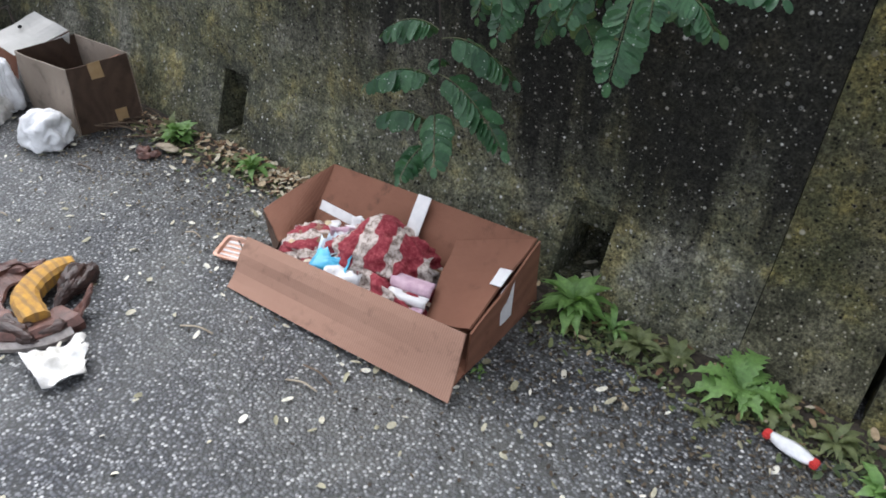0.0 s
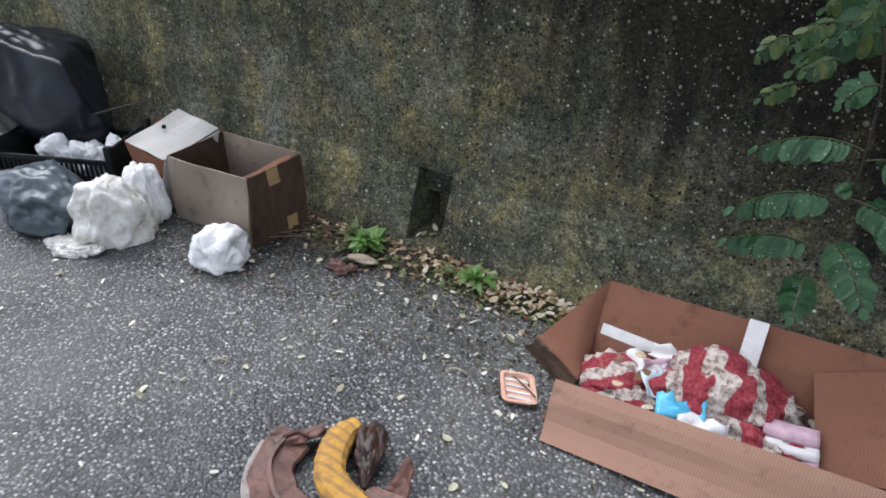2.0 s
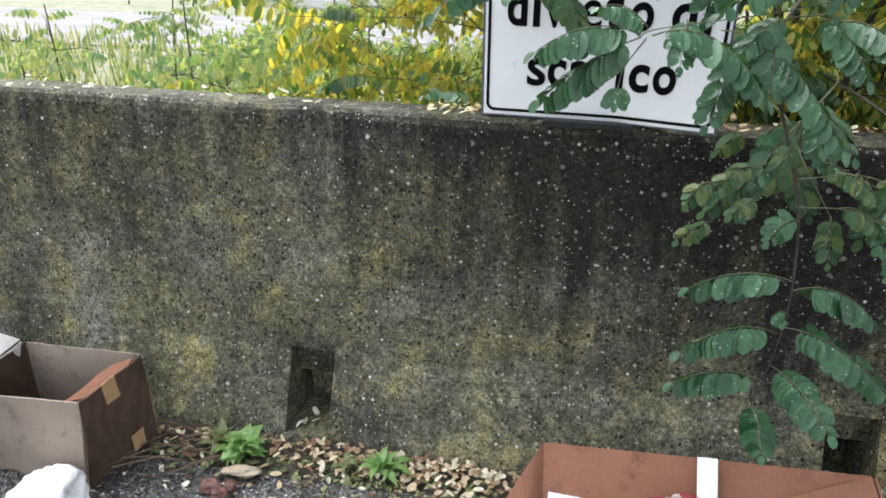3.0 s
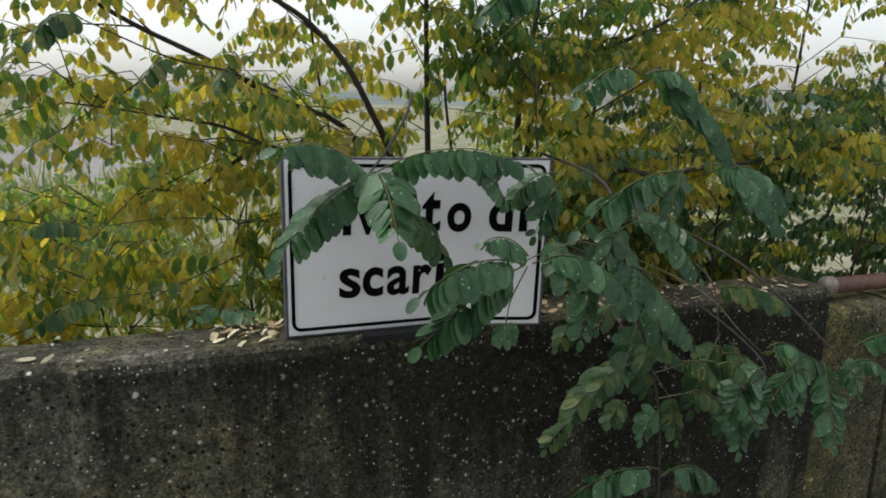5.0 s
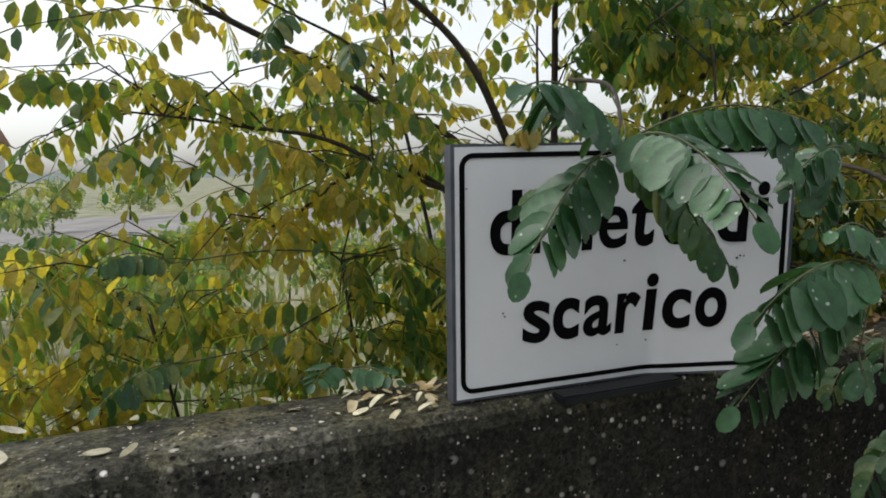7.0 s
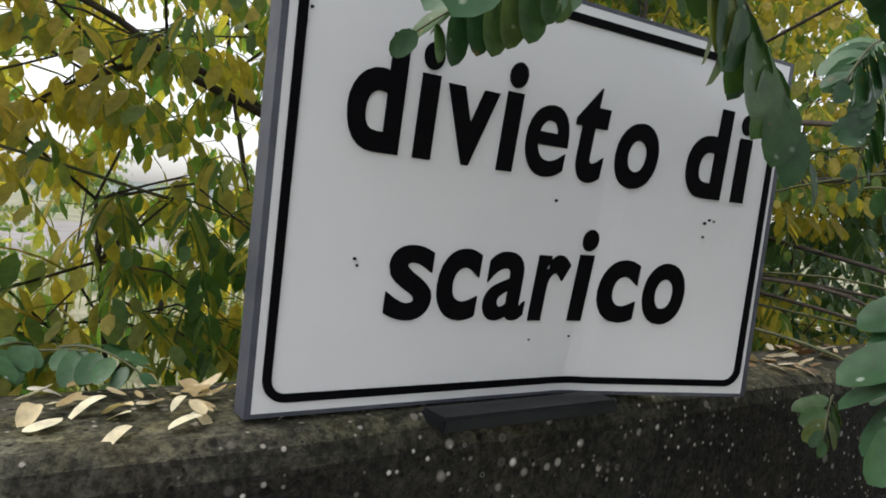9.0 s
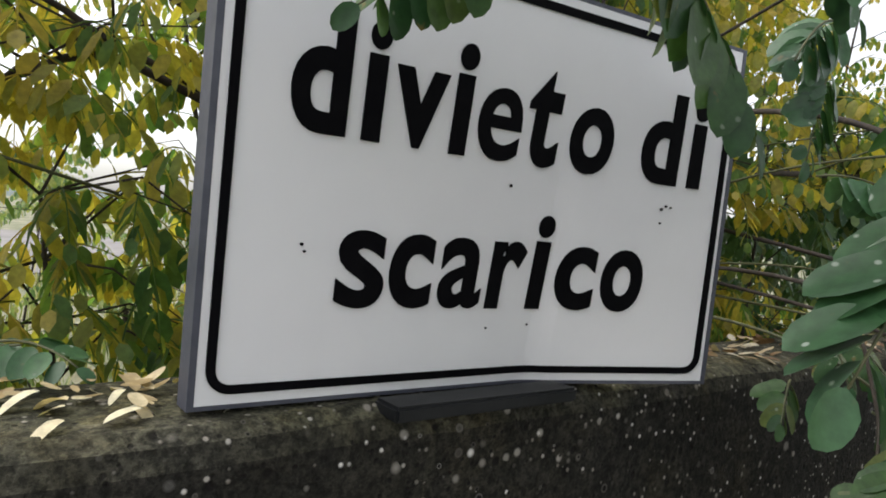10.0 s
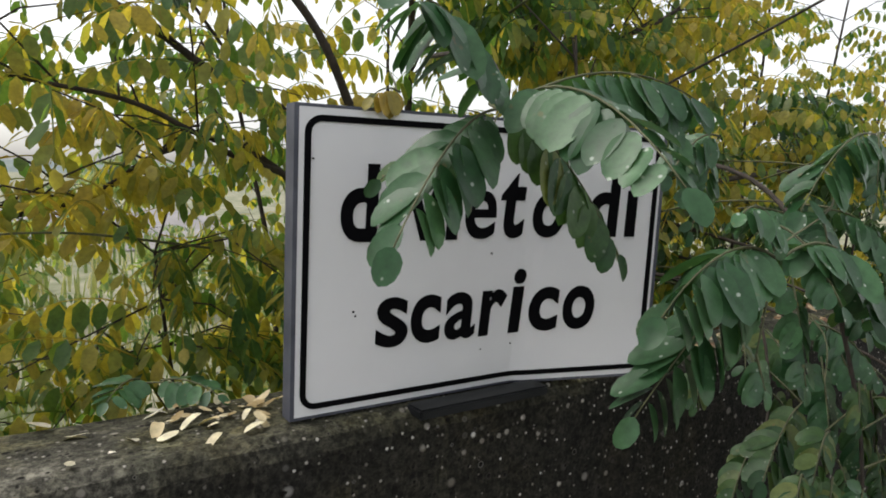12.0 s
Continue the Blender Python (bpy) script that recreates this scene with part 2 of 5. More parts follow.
M_CRUMB = leafy("rotting_leaf_crumbs", [(0.2, (0.020, 0.015, 0.010)), (0.6, (0.06, 0.042, 0.026)), (0.85, (0.20, 0.16, 0.10))], 0.85, 3, 0.8, 0.05)
M_LEAF = leafy("locust_leaf", [(0.30, (0.045, 0.115, 0.045)), (0.43, (0.105, 0.180, 0.048)), (0.49, (0.21, 0.24, 0.058)), (0.57, (0.37, 0.32, 0.065)), (0.76, (0.48, 0.36, 0.075))], 0.5, 2.4, 0.28, 0.68, 0.4)
M_LEAF_FRONT = leafy("locust_leaf_blue_green", [(0.3, (0.024, 0.073, 0.029)), (0.7, (0.060, 0.140, 0.061))], 0.34, 4, 0.5, 0.25, 0.35, 0.6, 0.42)
M_LEAF_GREEN = leafy("locust_leaf_deep_green", [(0.3, (0.024, 0.068, 0.026)), (0.6, (0.060, 0.118, 0.038)), (0.8, (0.14, 0.16, 0.045))], 0.38, 3, 0.5, 0.32, 0.6, 0.3, 0.36)
M_LEAF_YELLOW = leafy("yellowing_leaf", [(0.3, (0.10, 0.13, 0.03)), (0.7, (0.34, 0.24, 0.04))], 0.5, 6, 0.6, 0.35, 0.6)
M_WEED = leafy("weed_leaf", [(0.3, (0.09, 0.19, 0.05)), (0.7, (0.21, 0.35, 0.10))], 0.5, 9, 0.5, 0.25)
M_WEED_DULL = leafy("dull_weed_leaf", [(0.3, (0.07, 0.10, 0.04)), (0.7, (0.20, 0.22, 0.09))], 0.6, 9, 0.6, 0.25)
M_GRASS = leafy("wild_grass", [(0.25, (0.07, 0.13, 0.035)), (0.5, (0.19, 0.23, 0.08)), (0.75, (0.42, 0.38, 0.22))], 0.6, 0.8, 0.5, 0.3)
M_SIGN = plain("white_sign_sheet", (0.74, 0.74, 0.76), (0.80, 0.80, 0.82), 0.35, 3, 0.02)
M_SIGN_BACK = plain("grey_sign_metal", (0.045, 0.050, 0.070), (0.11, 0.115, 0.145), 0.5, 12, 0.2, 0.2)
M_BLACK = plain("black_sign_film", (0.002, 0.002, 0.003), (0.004, 0.004, 0.005), 0.7, 40, 0.02, 0.0, 0.06)
M_PIPE = plain("rust_red_pipe", (0.07, 0.030, 0.024), (0.16, 0.075, 0.055), 0.6, 30, 0.4)
M_RED = plain("red_packaging", (0.45, 0.03, 0.03), (0.60, 0.06, 0.05), 0.4, 30, 0.1)
M_BLUE = plain("blue_packaging", (0.05, 0.30, 0.50), (0.12, 0.50, 0.68), 0.35, 18, 0.1)
M_PALE_BLUE = plain("pale_blue_packaging", (0.42, 0.58, 0.70), (0.70, 0.78, 0.82), 0.4, 18, 0.1)
M_LILAC = plain("lilac_cloth", (0.42, 0.26, 0.33), (0.60, 0.42, 0.48), 0.9, 30, 0.4)
M_ORANGE = plain("orange_yellow_lining", (0.28, 0.14, 0.04), (0.52, 0.28, 0.035), 0.8, 30, 0.4)
_on, _ol = M_ORANGE.node_tree.nodes, M_ORANGE.node_tree.links
_ow = _on.new("ShaderNodeTexWave")
_ow.bands_direction, _ow.inputs["Scale"].default_value, _ow.inputs["Distortion"].default_value = "Y", 11, 2.5
_ol.new(coords(_on, _ol), _ow.inputs["Vector"])
_oc = _on["Principled BSDF"].inputs["Base Color"]
_ol.new(mix(_on, _ol, ramp(_on, _ol, _ow.outputs["Fac"], [(0.55, grey(0)), (0.9, grey(0.5))]), _oc.links[0].from_socket, (0.13, 0.085, 0.05)), _oc)
M_RENDER = plain("pale_render", (0.55, 0.53, 0.50), (0.70, 0.68, 0.65), 0.9, 0.8, 0.05)
M_ROOF = plain("roof_tiles_far", (0.20, 0.10, 0.07), (0.30, 0.16, 0.11), 0.9, 1.5, 0.1)
M_GLASS_DARK = plain("dark_window_pane", (0.20, 0.20, 0.21), (0.26, 0.26, 0.27), 0.3, 2, 0.0)
M_DUSTY = plain("pale_gravel_track", (0.17, 0.16, 0.155), (0.27, 0.255, 0.25), 0.95, 0.7, 0.2)


def red_cloth():
    m, n, l, b = material("red_and_cream_patterned_cloth", 0.9)
    v = coords(n, l)
    w = n.new("ShaderNodeTexWave")
    w.inputs["Scale"].default_value, w.inputs["Distortion"].default_value, w.inputs["Detail"].default_value = 2.9, 11.0, 3.5
    l.new(v, w.inputs["Vector"])
    band = ramp(n, l, w.outputs["Fac"], [(0.60, grey(0)), (0.66, grey(1))])
    fleck = noise_tex(n, l, v, 95, 3, 0.7)
    red = ramp(n, l, fleck, [(0.42, (0.20, 0.012, 0.024)), (0.70, (0.36, 0.075, 0.085))])
    cream = ramp(n, l, noise_tex(n, l, v, 55, 4, 0.7), [(0.38, (0.16, 0.11, 0.09)), (0.56, (0.55, 0.47, 0.42))])
    l.new(mix(n, l, band, red, cream), b.inputs["Base Color"])
    bump(n, l, b, fleck, 0.4, 0.003)
    return m


M_RED_CLOTH = red_cloth()


# ---------------------------------------------------------------- mesh helpers
def mesh_object(name, verts, faces, mat, smooth=False):
    me = bpy.data.meshes.new(name)
    me.from_pydata([tuple(p) for p in verts], [], [tuple(q) for q in faces])
    me.materials.append(mat)
    if smooth:
        me.polygons.foreach_set("use_smooth", [True] * len(me.polygons))
    me.update()
    return new(name, me)


def part(name, bm, mat, parent=None, label="", smooth=False):
    me = bpy.data.meshes.new(name)
    bm.normal_update()
    bm.to_mesh(me)
    bm.free()
    me.materials.append(mat)
    if smooth:
        me.polygons.foreach_set("use_smooth", [True] * len(me.polygons))
    ob = new(name, me)
    if parent:
        ob.parent = parent
    if label:
        ob["label"] = label
    return ob


def child(ob, parent, label=""):
    ob.parent = parent
    if label:
        ob["label"] = label
    return ob


def thing(name, label, category, group="", kind="", at=(0, 0, 0)):
    e = new(name)
    e.empty_display_size = 0.05
    e.location = at
    return tagged(e, label, category, group, kind)


def add_box(bm, lo, hi, bevel=0.0):
    vs = [bm.verts.new((x, y, z)) for x in (lo[0], hi[0]) for y in (lo[1], hi[1]) for z in (lo[2], hi[2])]
    fs = [bm.faces.new([vs[i] for i in q]) for q in ((0, 1, 3, 2), (4, 6, 7, 5), (0, 4, 5, 1), (2, 3, 7, 6), (0, 2, 6, 4), (1, 5, 7, 3))]
    if bevel:
        bmesh.ops.bevel(bm, geom=list({e for f in fs for e in f.edges}), offset=bevel, segments=2, affect="EDGES")
    return bm


def box(lo, hi, bevel=0.0):
    return add_box(bmesh.new(), lo, hi, bevel)


def sheet(corners, thick=0.006, wave=0.004, n=10, m=6, seed=1, ragged=0.0):
    """A bent board or sheet through four corners (a, b, c, d round the edge), with thickness and slight waves."""
    a, b, c, d = (Vector(p) for p in corners)
    nor = (b - a).cross(d - a).normalized()
    bm = bmesh.new()
    rows = []
    for side in (0, 1):
        grid = []
        for i in range(n + 1):
            line = []
            for j in range(m + 1):
                u, v = i / n, j / m
                if ragged and j == m:
                    v += ragged * noise.noise((u * 9, seed, 3.3))
                p = a.lerp(b, u).lerp(d.lerp(c, u), v)
                p = p + nor * (wave * noise.noise((u * 2.3 + seed * 7.1, v * 2.1, 0.5)) * 2 + (thick if side else 0))
                line.append(bm.verts.new(p))
            grid.append(line)
        rows.append(grid)
    for side, grid in enumerate(rows):
        for i in range(n):
            for j in range(m):
                q = [grid[i][j], grid[i + 1][j], grid[i + 1][j + 1], grid[i][j + 1]]
                bm.faces.new(q if side else q[::-1])
    f, k = rows
    for i in range(n):
        bm.faces.new((f[i][0], f[i + 1][0], k[i + 1][0], k[i][0]))
        bm.faces.new((k[i][m], k[i + 1][m], f[i + 1][m], f[i][m]))
    for j in range(m):
        bm.faces.new((k[0][j], k[0][j + 1], f[0][j + 1], f[0][j]))
        bm.faces.new((f[n][j], f[n][j + 1], k[n][j + 1], k[n][j]))
    return bm


def lump(size, seed, rough=0.25, fine=0.06, sub=4, flat=True, folds=0.0):
    """A crumpled heap: a ball pushed in and out, creased along the borders of random cells, its underside flat on z = 0."""
    bm = bmesh.new()
    bmesh.ops.create_icosphere(bm, subdivisions=sub, radius=1.0)
    o = Vector((seed * 3.7, seed * 1.9, seed * 5.3))
    for v in bm.verts:
        p = v.co.copy()
        w = p + 0.35 * Vector((noise.noise(p * 2 + o), noise.noise(p * 2 - o), noise.noise(p * 2 + o * 2)))
        d = noise.voronoi(Vector((w.x * 2.6, w.y * 2.6, w.z * (1.3 if folds else 2.6))) + o)[0]
        e = noise.voronoi(Vector((w.x * 6, w.y * 6, w.z * (2.2 if folds else 6))) - o)[0]
        k = 1 + rough * noise.noise(p * 1.4 + o) * 1.6 + (0.10 - folds * 0.62) * (min(0.5, d[1] - d[0]) - 0.2) + (-2.6 if folds else 2.2) * fine * (min(0.4, e[1] - e[0]) - 0.15)
        p *= k
        v.co = (p.x * size[0] / 2, p.y * size[1] / 2, p.z * size[2] / 2 + size[2] * 0.42)
        if flat and v.co.z < 0:
            v.co.z *= 0.04
    return bm


def crumple(size, seed, sub=5, wrinkle=0.2, freq=3.0, stretch=(1, 1, 0.45), slump=0.3):
    """Fallen cloth: a soft mound whose surface runs in many sharp folds, lying flat on z = 0."""
    bm = bmesh.new()
    bmesh.ops.create_icosphere(bm, subdivisions=sub, radius=1.0)
    o = Vector((seed * 3.1, seed * 2.3, seed * 4.7))
    st = Vector(stretch)
    for v in bm.verts:
        p = v.co.copy()
        w = p * st * freq + 0.5 * noise.noise_vector(p * 1.7 + o)
        k = 1 + 0.34 * noise.noise(p * 1.3 + o) + wrinkle * (0.45 - 1.6 * abs(noise.noise(w + o))) + 0.40 * wrinkle * (0.4 - 1.6 * abs(noise.noise(w * 2.1 - o))) + 0.10 * wrinkle * (0.4 - 1.5 * abs(noise.noise(w * 4.3 + o)))
        spread = 1 + slump * max(0.0, -p.z) + 0.25 * slump * noise.noise(Vector((p.x * 3, p.y * 3, seed)))
        z = p.z * k * size[2] * 0.55 + size[2] * 0.45
        v.co = (p.x * k * spread * size[0] / 2, p.y * k * spread * size[1] / 2, z if z > 0 else z * 0.03)
    return bm


def filled_bag(size, seed, planes=30, crease=0.04, sub=5):
    """A filled plastic bag: taut flat facets meeting in soft creases, lying on z = 0."""
    rng = random.Random(seed)
    cuts = []
    for _ in range(planes):
        d = Vector((rng.gauss(0, 1), rng.gauss(0, 1), rng.gauss(0, 1))).normalized()
        cuts.append((d, rng.uniform(0.80, 1.0)))
    bm = bmesh.new()
    bmesh.ops.create_icosphere(bm, subdivisions=sub, radius=1.0)
    o = Vector((seed * 1.7, seed * 2.9, seed * 0.7))
    for v in bm.verts:
        p = v.co.copy()
        k = min(h / max(0.15, d.dot(p)) for d, h in cuts)
        k = min(k, 1.25) * (1 + 0.10 * noise.noise(p * 1.5 + o))
        k += crease * (0.4 - 1.7 * abs(noise.noise(Vector((p.x * 3.4, p.y * 3.4, p.z * 1.6)) + o))) + 0.4 * crease * (0.4 - 1.6 * abs(noise.noise(p * 8 - o)))
        z = p.z * k * size[2] * 0.52 + size[2] * 0.46
        v.co = (p.x * k * size[0] / 2, p.y * k * size[1] / 2, z if z > 0 else z * 0.03)
    return bm


def tube_geo(points, radii, sides=6):
    """Vertices and faces of a tapering tube along points."""
    pts = [Vector(p) for p in points]
    verts, faces = [], []
    side = Vector((0.31, 0.95, 0.12))
    for i, p in enumerate(pts):
        t = (pts[min(i + 1, len(pts) - 1)] - pts[max(i - 1, 0)]).normalized()
        s = (side - t * side.dot(t)).normalized()
        u = t.cross(s)
        for k in range(sides):
            a = 2 * math.pi * k / sides
            verts.append(p + (s * math.cos(a) + u * math.sin(a)) * radii[i])
    for i in range(len(pts) - 1):
        for k in range(sides):
            a, b = i * sides + k, i * sides + (k + 1) % sides
            faces.append((a, b, b + sides, a + sides))
    faces.append(tuple(range(sides))[::-1])
    faces.append(tuple((len(pts) - 1) * sides + k for k in range(sides)))
    return verts, faces


class Bag:
    """Gathers many pieces of geometry for one mesh."""

    def __init__(self):
        self.v, self.f, self.count = [], [], 0

    def add(self, verts, faces):
        k = self.count
        self.v.extend(tuple(p) for p in verts)
        self.f.extend(tuple(i + k for i in q) for q in faces)
        self.count += len(verts)

    def put(self, name, mat, smooth=True):
        return mesh_object(name, self.v, self.f, mat, smooth)


def bent(points, steps=10):
    """A smooth line through points (Catmull-Rom)."""
    p = [Vector(q) for q in points]
    p = [p[0] * 2 - p[1]] + p + [p[-1] * 2 - p[-2]]
    out = []
    for i in range(1, len(p) - 2):
        for k in range(steps):
            t = k / steps
            out.append(0.5 * (2 * p[i] + (p[i + 1] - p[i - 1]) * t + (2 * p[i - 1] - 5 * p[i] + 4 * p[i + 1] - p[i + 2]) * t * t + (3 * p[i] - p[i - 1] - 3 * p[i + 1] + p[i + 2]) * t ** 3))
    return out + [p[-2]]


# ---------------------------------------------------------------- leaves
def leaflet_geo(base, way, nor, length, width, stations, fold=0.25, curl=0.12):
    side = way.cross(nor).normalized()
    verts, faces, prev = [], [], None
    for k, (t, w) in enumerate(stations):
        mid = base + way * (length * t) - nor * (curl * length * t * t)
        if w == 0:
            verts.append(mid)
            cur = (len(verts) - 1,)
        else:
            lift = nor * (fold * width * w)
            verts += [mid, mid + side * (width * w) + lift, mid - side * (width * w) + lift]
            cur = (len(verts) - 3, len(verts) - 2, len(verts) - 1)
        if prev:
            if len(prev) == 1 and len(cur) == 3:
                faces += [(prev[0], cur[0], cur[1]), (prev[0], cur[2], cur[0])]
            elif len(prev) == 3 and len(cur) == 3:
                faces += [(prev[0], cur[0], cur[1], prev[1]), (prev[2], cur[2], cur[0], prev[0])]
            elif len(prev) == 3:
                faces += [(prev[0], cur[0], prev[1]), (prev[2], cur[0], prev[0])]
        prev = cur
    return verts, faces


COARSE = ((0, 0), (0.28, 0.9), (0.72, 0.95), (1, 0))
FINE = ((0, 0), (0.10, 0.55), (0.30, 0.95), (0.55, 1.0), (0.78, 0.86), (0.93, 0.50), (1, 0))


def compound_geo(base, tip, arch=0.04, pairs=7, ll=0.042, lw=0.010, face=(0, -0.6, 0.8), droop=0.5, fine=False, rng=random, bare=0.16):
    """A pinnate leaf: an arching stalk with pairs of oval leaflets and one at its tip. Leaflets, then the stalk."""
    base, tip, face = Vector(base), Vector(tip), Vector(face).normalized()
    mid = base.lerp(tip, 0.5) + Vector((0, 0, 2 * arch))
    line = [base.lerp(mid, t).lerp(mid.lerp(tip, t), t) for t in [k / 12 for k in range(13)]]

    def at(t):
        return base.lerp(mid, t).lerp(mid.lerp(tip, t), t), (mid.lerp(tip, t) - base.lerp(mid, t)).normalized()

    bag = Bag()
    pairs = round(pairs * 1.7) if fine else pairs
    for i in range(pairs):
        t = bare + (0.96 - bare) * i / (pairs - 0.4)
        p, tan = at(t)
        s = tan.cross(face).normalized()
        size = (0.72 + 0.5 * math.sin(math.pi * min(1, (i + 1.2) / (pairs + 0.5)))) * rng.uniform(0.9, 1.1)
        for sgn in (1, -1):
            if rng.random() < 0.03:
                continue
            way = (s * sgn + tan * rng.uniform(0.15, 0.45) + Vector((0, 0, -1)) * droop * rng.uniform(0.6, 1.4)).normalized()
            nor = (face + s * sgn * 0.2 + Vector((rng.uniform(-1, 1), rng.uniform(-1, 1), rng.uniform(-1, 1))) * 0.3)
            nor = (nor - way * nor.dot(way)).normalized()
            bag.add(*leaflet_geo(p + way * 0.003, way, nor, ll * size, lw * size, FINE if fine else COARSE, 0.22, rng.uniform(0.0, 0.25)))
    p, tan = at(1.0)
    way = (tan + Vector((0, 0, -0.12 * droop))).normalized()
    nor = (face - way * face.dot(way)).normalized()
    bag.add(*leaflet_geo(p, way, nor, ll * 0.66, lw * 0.78, FINE if fine else COARSE))
    stalk = tube_geo(line[::2] if not fine else line, [0.0017 - 0.0009 * k / (6 if not fine else 12) for k in range(7 if not fine else 13)], 3 if not fine else 5)
    return bag, stalk


TEMPLATES = []
_rng = random.Random(7)
for _k in range(10):
    _len = _rng.uniform(0.15, 0.23)
    _drop = _rng.uniform(0.00, 0.10)
    _b, _s = compound_geo((0, 0, 0), (_len, 0, -_drop), _rng.uniform(0.01, 0.03), _rng.choice((5, 6, 7)), _rng.uniform(0.038, 0.046), _rng.uniform(0.0085, 0.011),
                          (0, _rng.uniform(-0.4, 0.4), 1), _rng.uniform(1.0, 2.6), False, _rng)
    _b.add(*_s)
    TEMPLATES.append((np.array(_b.v), _b.f))


class Crown:
    """Many pinnate leaves gathered in one mesh, quickly."""

    def __init__(self):
        self.v, self.f, self.count = [], [], 0

    def leaf(self, p, yaw, pitch, size, k):
        v, f = TEMPLATES[k]
        m = np.array(Euler((0, pitch, yaw)).to_matrix()) * size
        self.v.append(v @ m.T + np.array(p))
        self.f.extend(tuple(i + self.count for i in q) for q in f)
        self.count += len(v)

    def put(self, name, mat):
        me = bpy.data.meshes.new(name)
        me.from_pydata(np.concatenate(self.v).tolist(), [], self.f)
        me.materials.append(mat)
        me.polygons.foreach_set("use_smooth", [True] * len(me.polygons))
        me.update()
        return new(name, me)


# ---------------------------------------------------------------- ground, road, wall
def grid_sheet(name, x0, x1, y0, y1, nx, ny, fn, mat):
    verts = [(x0 + (x1 - x0) * i / nx, y0 + (y1 - y0) * j / ny) for i in range(nx + 1) for j in range(ny + 1)]
    verts = [(x, y, fn(x, y)) for x, y in verts]
    faces = [(i * (ny + 1) + j, (i + 1) * (ny + 1) + j, (i + 1) * (ny + 1) + j + 1, i * (ny + 1) + j + 1) for i in range(nx) for j in range(ny)]
    return mesh_object(name, verts, faces, mat, True)


def road_height(x, y):
    return 0.006 * noise.noise((x * 1.1, y * 1.1, 0)) + 0.002 * noise.noise((x * 7, y * 7, 2))


tagged(mesh_object("ground", [(-1500, -1500, -0.25), (1500, -1500, -0.25), (1500, 1500, -0.25), (-1500, 1500, -0.25)], [(0, 1, 2, 3)], M_FIELD), "rough grass and bare earth field behind the wall", "ground", kind="structure")
tagged(grid_sheet("road", -7, 7, -5, 0.02, 200, 90, road_height, M_ASPHALT), "worn grey asphalt with pale loose chippings", "road", kind="structure")


def hills(x, y):
    return -0.3 + max(0, (y - 250) / 150) * (5 + 4 * noise.noise((x * 0.006, 3, 0)) + 1.2 * noise.noise((x * 0.05, 1, 0)))


tagged(grid_sheet("backdrop", -900, 900, 250, 400, 180, 4, hills, M_HILL), "low hazy wooded hills on the horizon", "hills", kind="structure")
tagged(grid_sheet("track", -45, 6, 14, 30, 30, 8, lambda x, y: -0.22 + 0.04 * noise.noise((x * 0.3, y * 0.3, 0)), M_DUSTY), "pale bare gravel track across the field", "track", kind="structure")

FULL = [(-0.115, -0.06), (-0.105, 0.0), (-0.05, 0.15), (-0.006, 0.268), (0.0, 0.29), (0.0, 0.5), (0.0, 0.8), (0.0, 1.040), (0.006, 1.058), (0.020, 1.068), (0.10, 1.071), (0.185, 1.066), (0.2, 1.05), (0.2, -0.3)]
SLOT = [(-0.115, -0.06), (-0.105, 0.0), (-0.097, 0.022), (0.16, 0.020), (0.16, 0.170), (0.050, 0.180), (0.046, 0.268), (0.0, 0.29), (0.0, 0.8), (0.0, 1.040), (0.006, 1.058), (0.020, 1.068), (0.10, 1.071), (0.185, 1.066), (0.2, 1.05), (0.2, -0.3)]


def wall_run(name, pieces, drop, mat, label):
    """A parapet of profile pieces (x0, x1, profile) side by side, with worn arrises."""
    bag = Bag()
    for x0, x1, prof in pieces:
        n = max(1, int((x1 - x0) / 0.06))
        verts, faces, k = [], [], len(prof)
        for i in range(n + 1):
            x = x0 + (x1 - x0) * i / n
            for y, z in prof:
                if z > 0.9:
                    z += -drop + 0.005 * noise.noise((x * 2.1, y * 3, 5)) + 0.003 * noise.noise((x * 17, y * 11, 5))
                if y < 0.03 and z > 0.3:
                    y += 0.003 * noise.noise((x * 9, z * 9, 1)) + 0.004 * noise.noise((x * 1.3, z * 1.3, 1))
                verts.append((x, y, z))
        for i in range(n):
            for j in range(k):
                a, b = i * k + j, i * k + (j + 1) % k
                faces.append((a, b, b + k, a + k))
        faces += [tuple(range(k))[::-1], tuple(n * k + j for j in range(k))]
        bag.add(verts, faces)
    ob = mesh_object(name, bag.v, bag.f, mat)
    return tagged(ob, label, "wall", kind="structure")


wall_run("wall_parapet", [(-6.5, -0.512, FULL), (-0.512, -0.366, SLOT), (-0.366, 1.112, FULL), (1.112, 1.256, SLOT), (1.256, 1.69, FULL)], 0, M_WALL,
         "dark mossy concrete parapet wall with flared foot and drain slots")
wall_run("wall_end", [(1.692, 2.0, FULL)], 0.075, M_WALL_OLIVE, "olive-stained lower concrete end block of the parapet")
wall_run("wall_next", [(2.022, 6.5, FULL)], 0.075, M_WALL_OLIVE, "olive-stained concrete parapet panel beyond the joint")

pipe = thing("pipe_rail", "rust-red steel pipe lying along the wall top", "pipe")
v, f = tube_geo([(1.80, 0.10, 1.045), (1.83, 0.10, 1.043), (3.2, 0.11, 1.035)], [0.026, 0.026, 0.026], 12)
child(mesh_object("tube", v, f, M_PIPE, True), pipe)
v, f = tube_geo([(1.785, 0.10, 1.045), (1.81, 0.10, 1.045)], [0.031, 0.031], 12)
child(mesh_object("collar", v, f, M_RUST_EDGE, True), pipe)


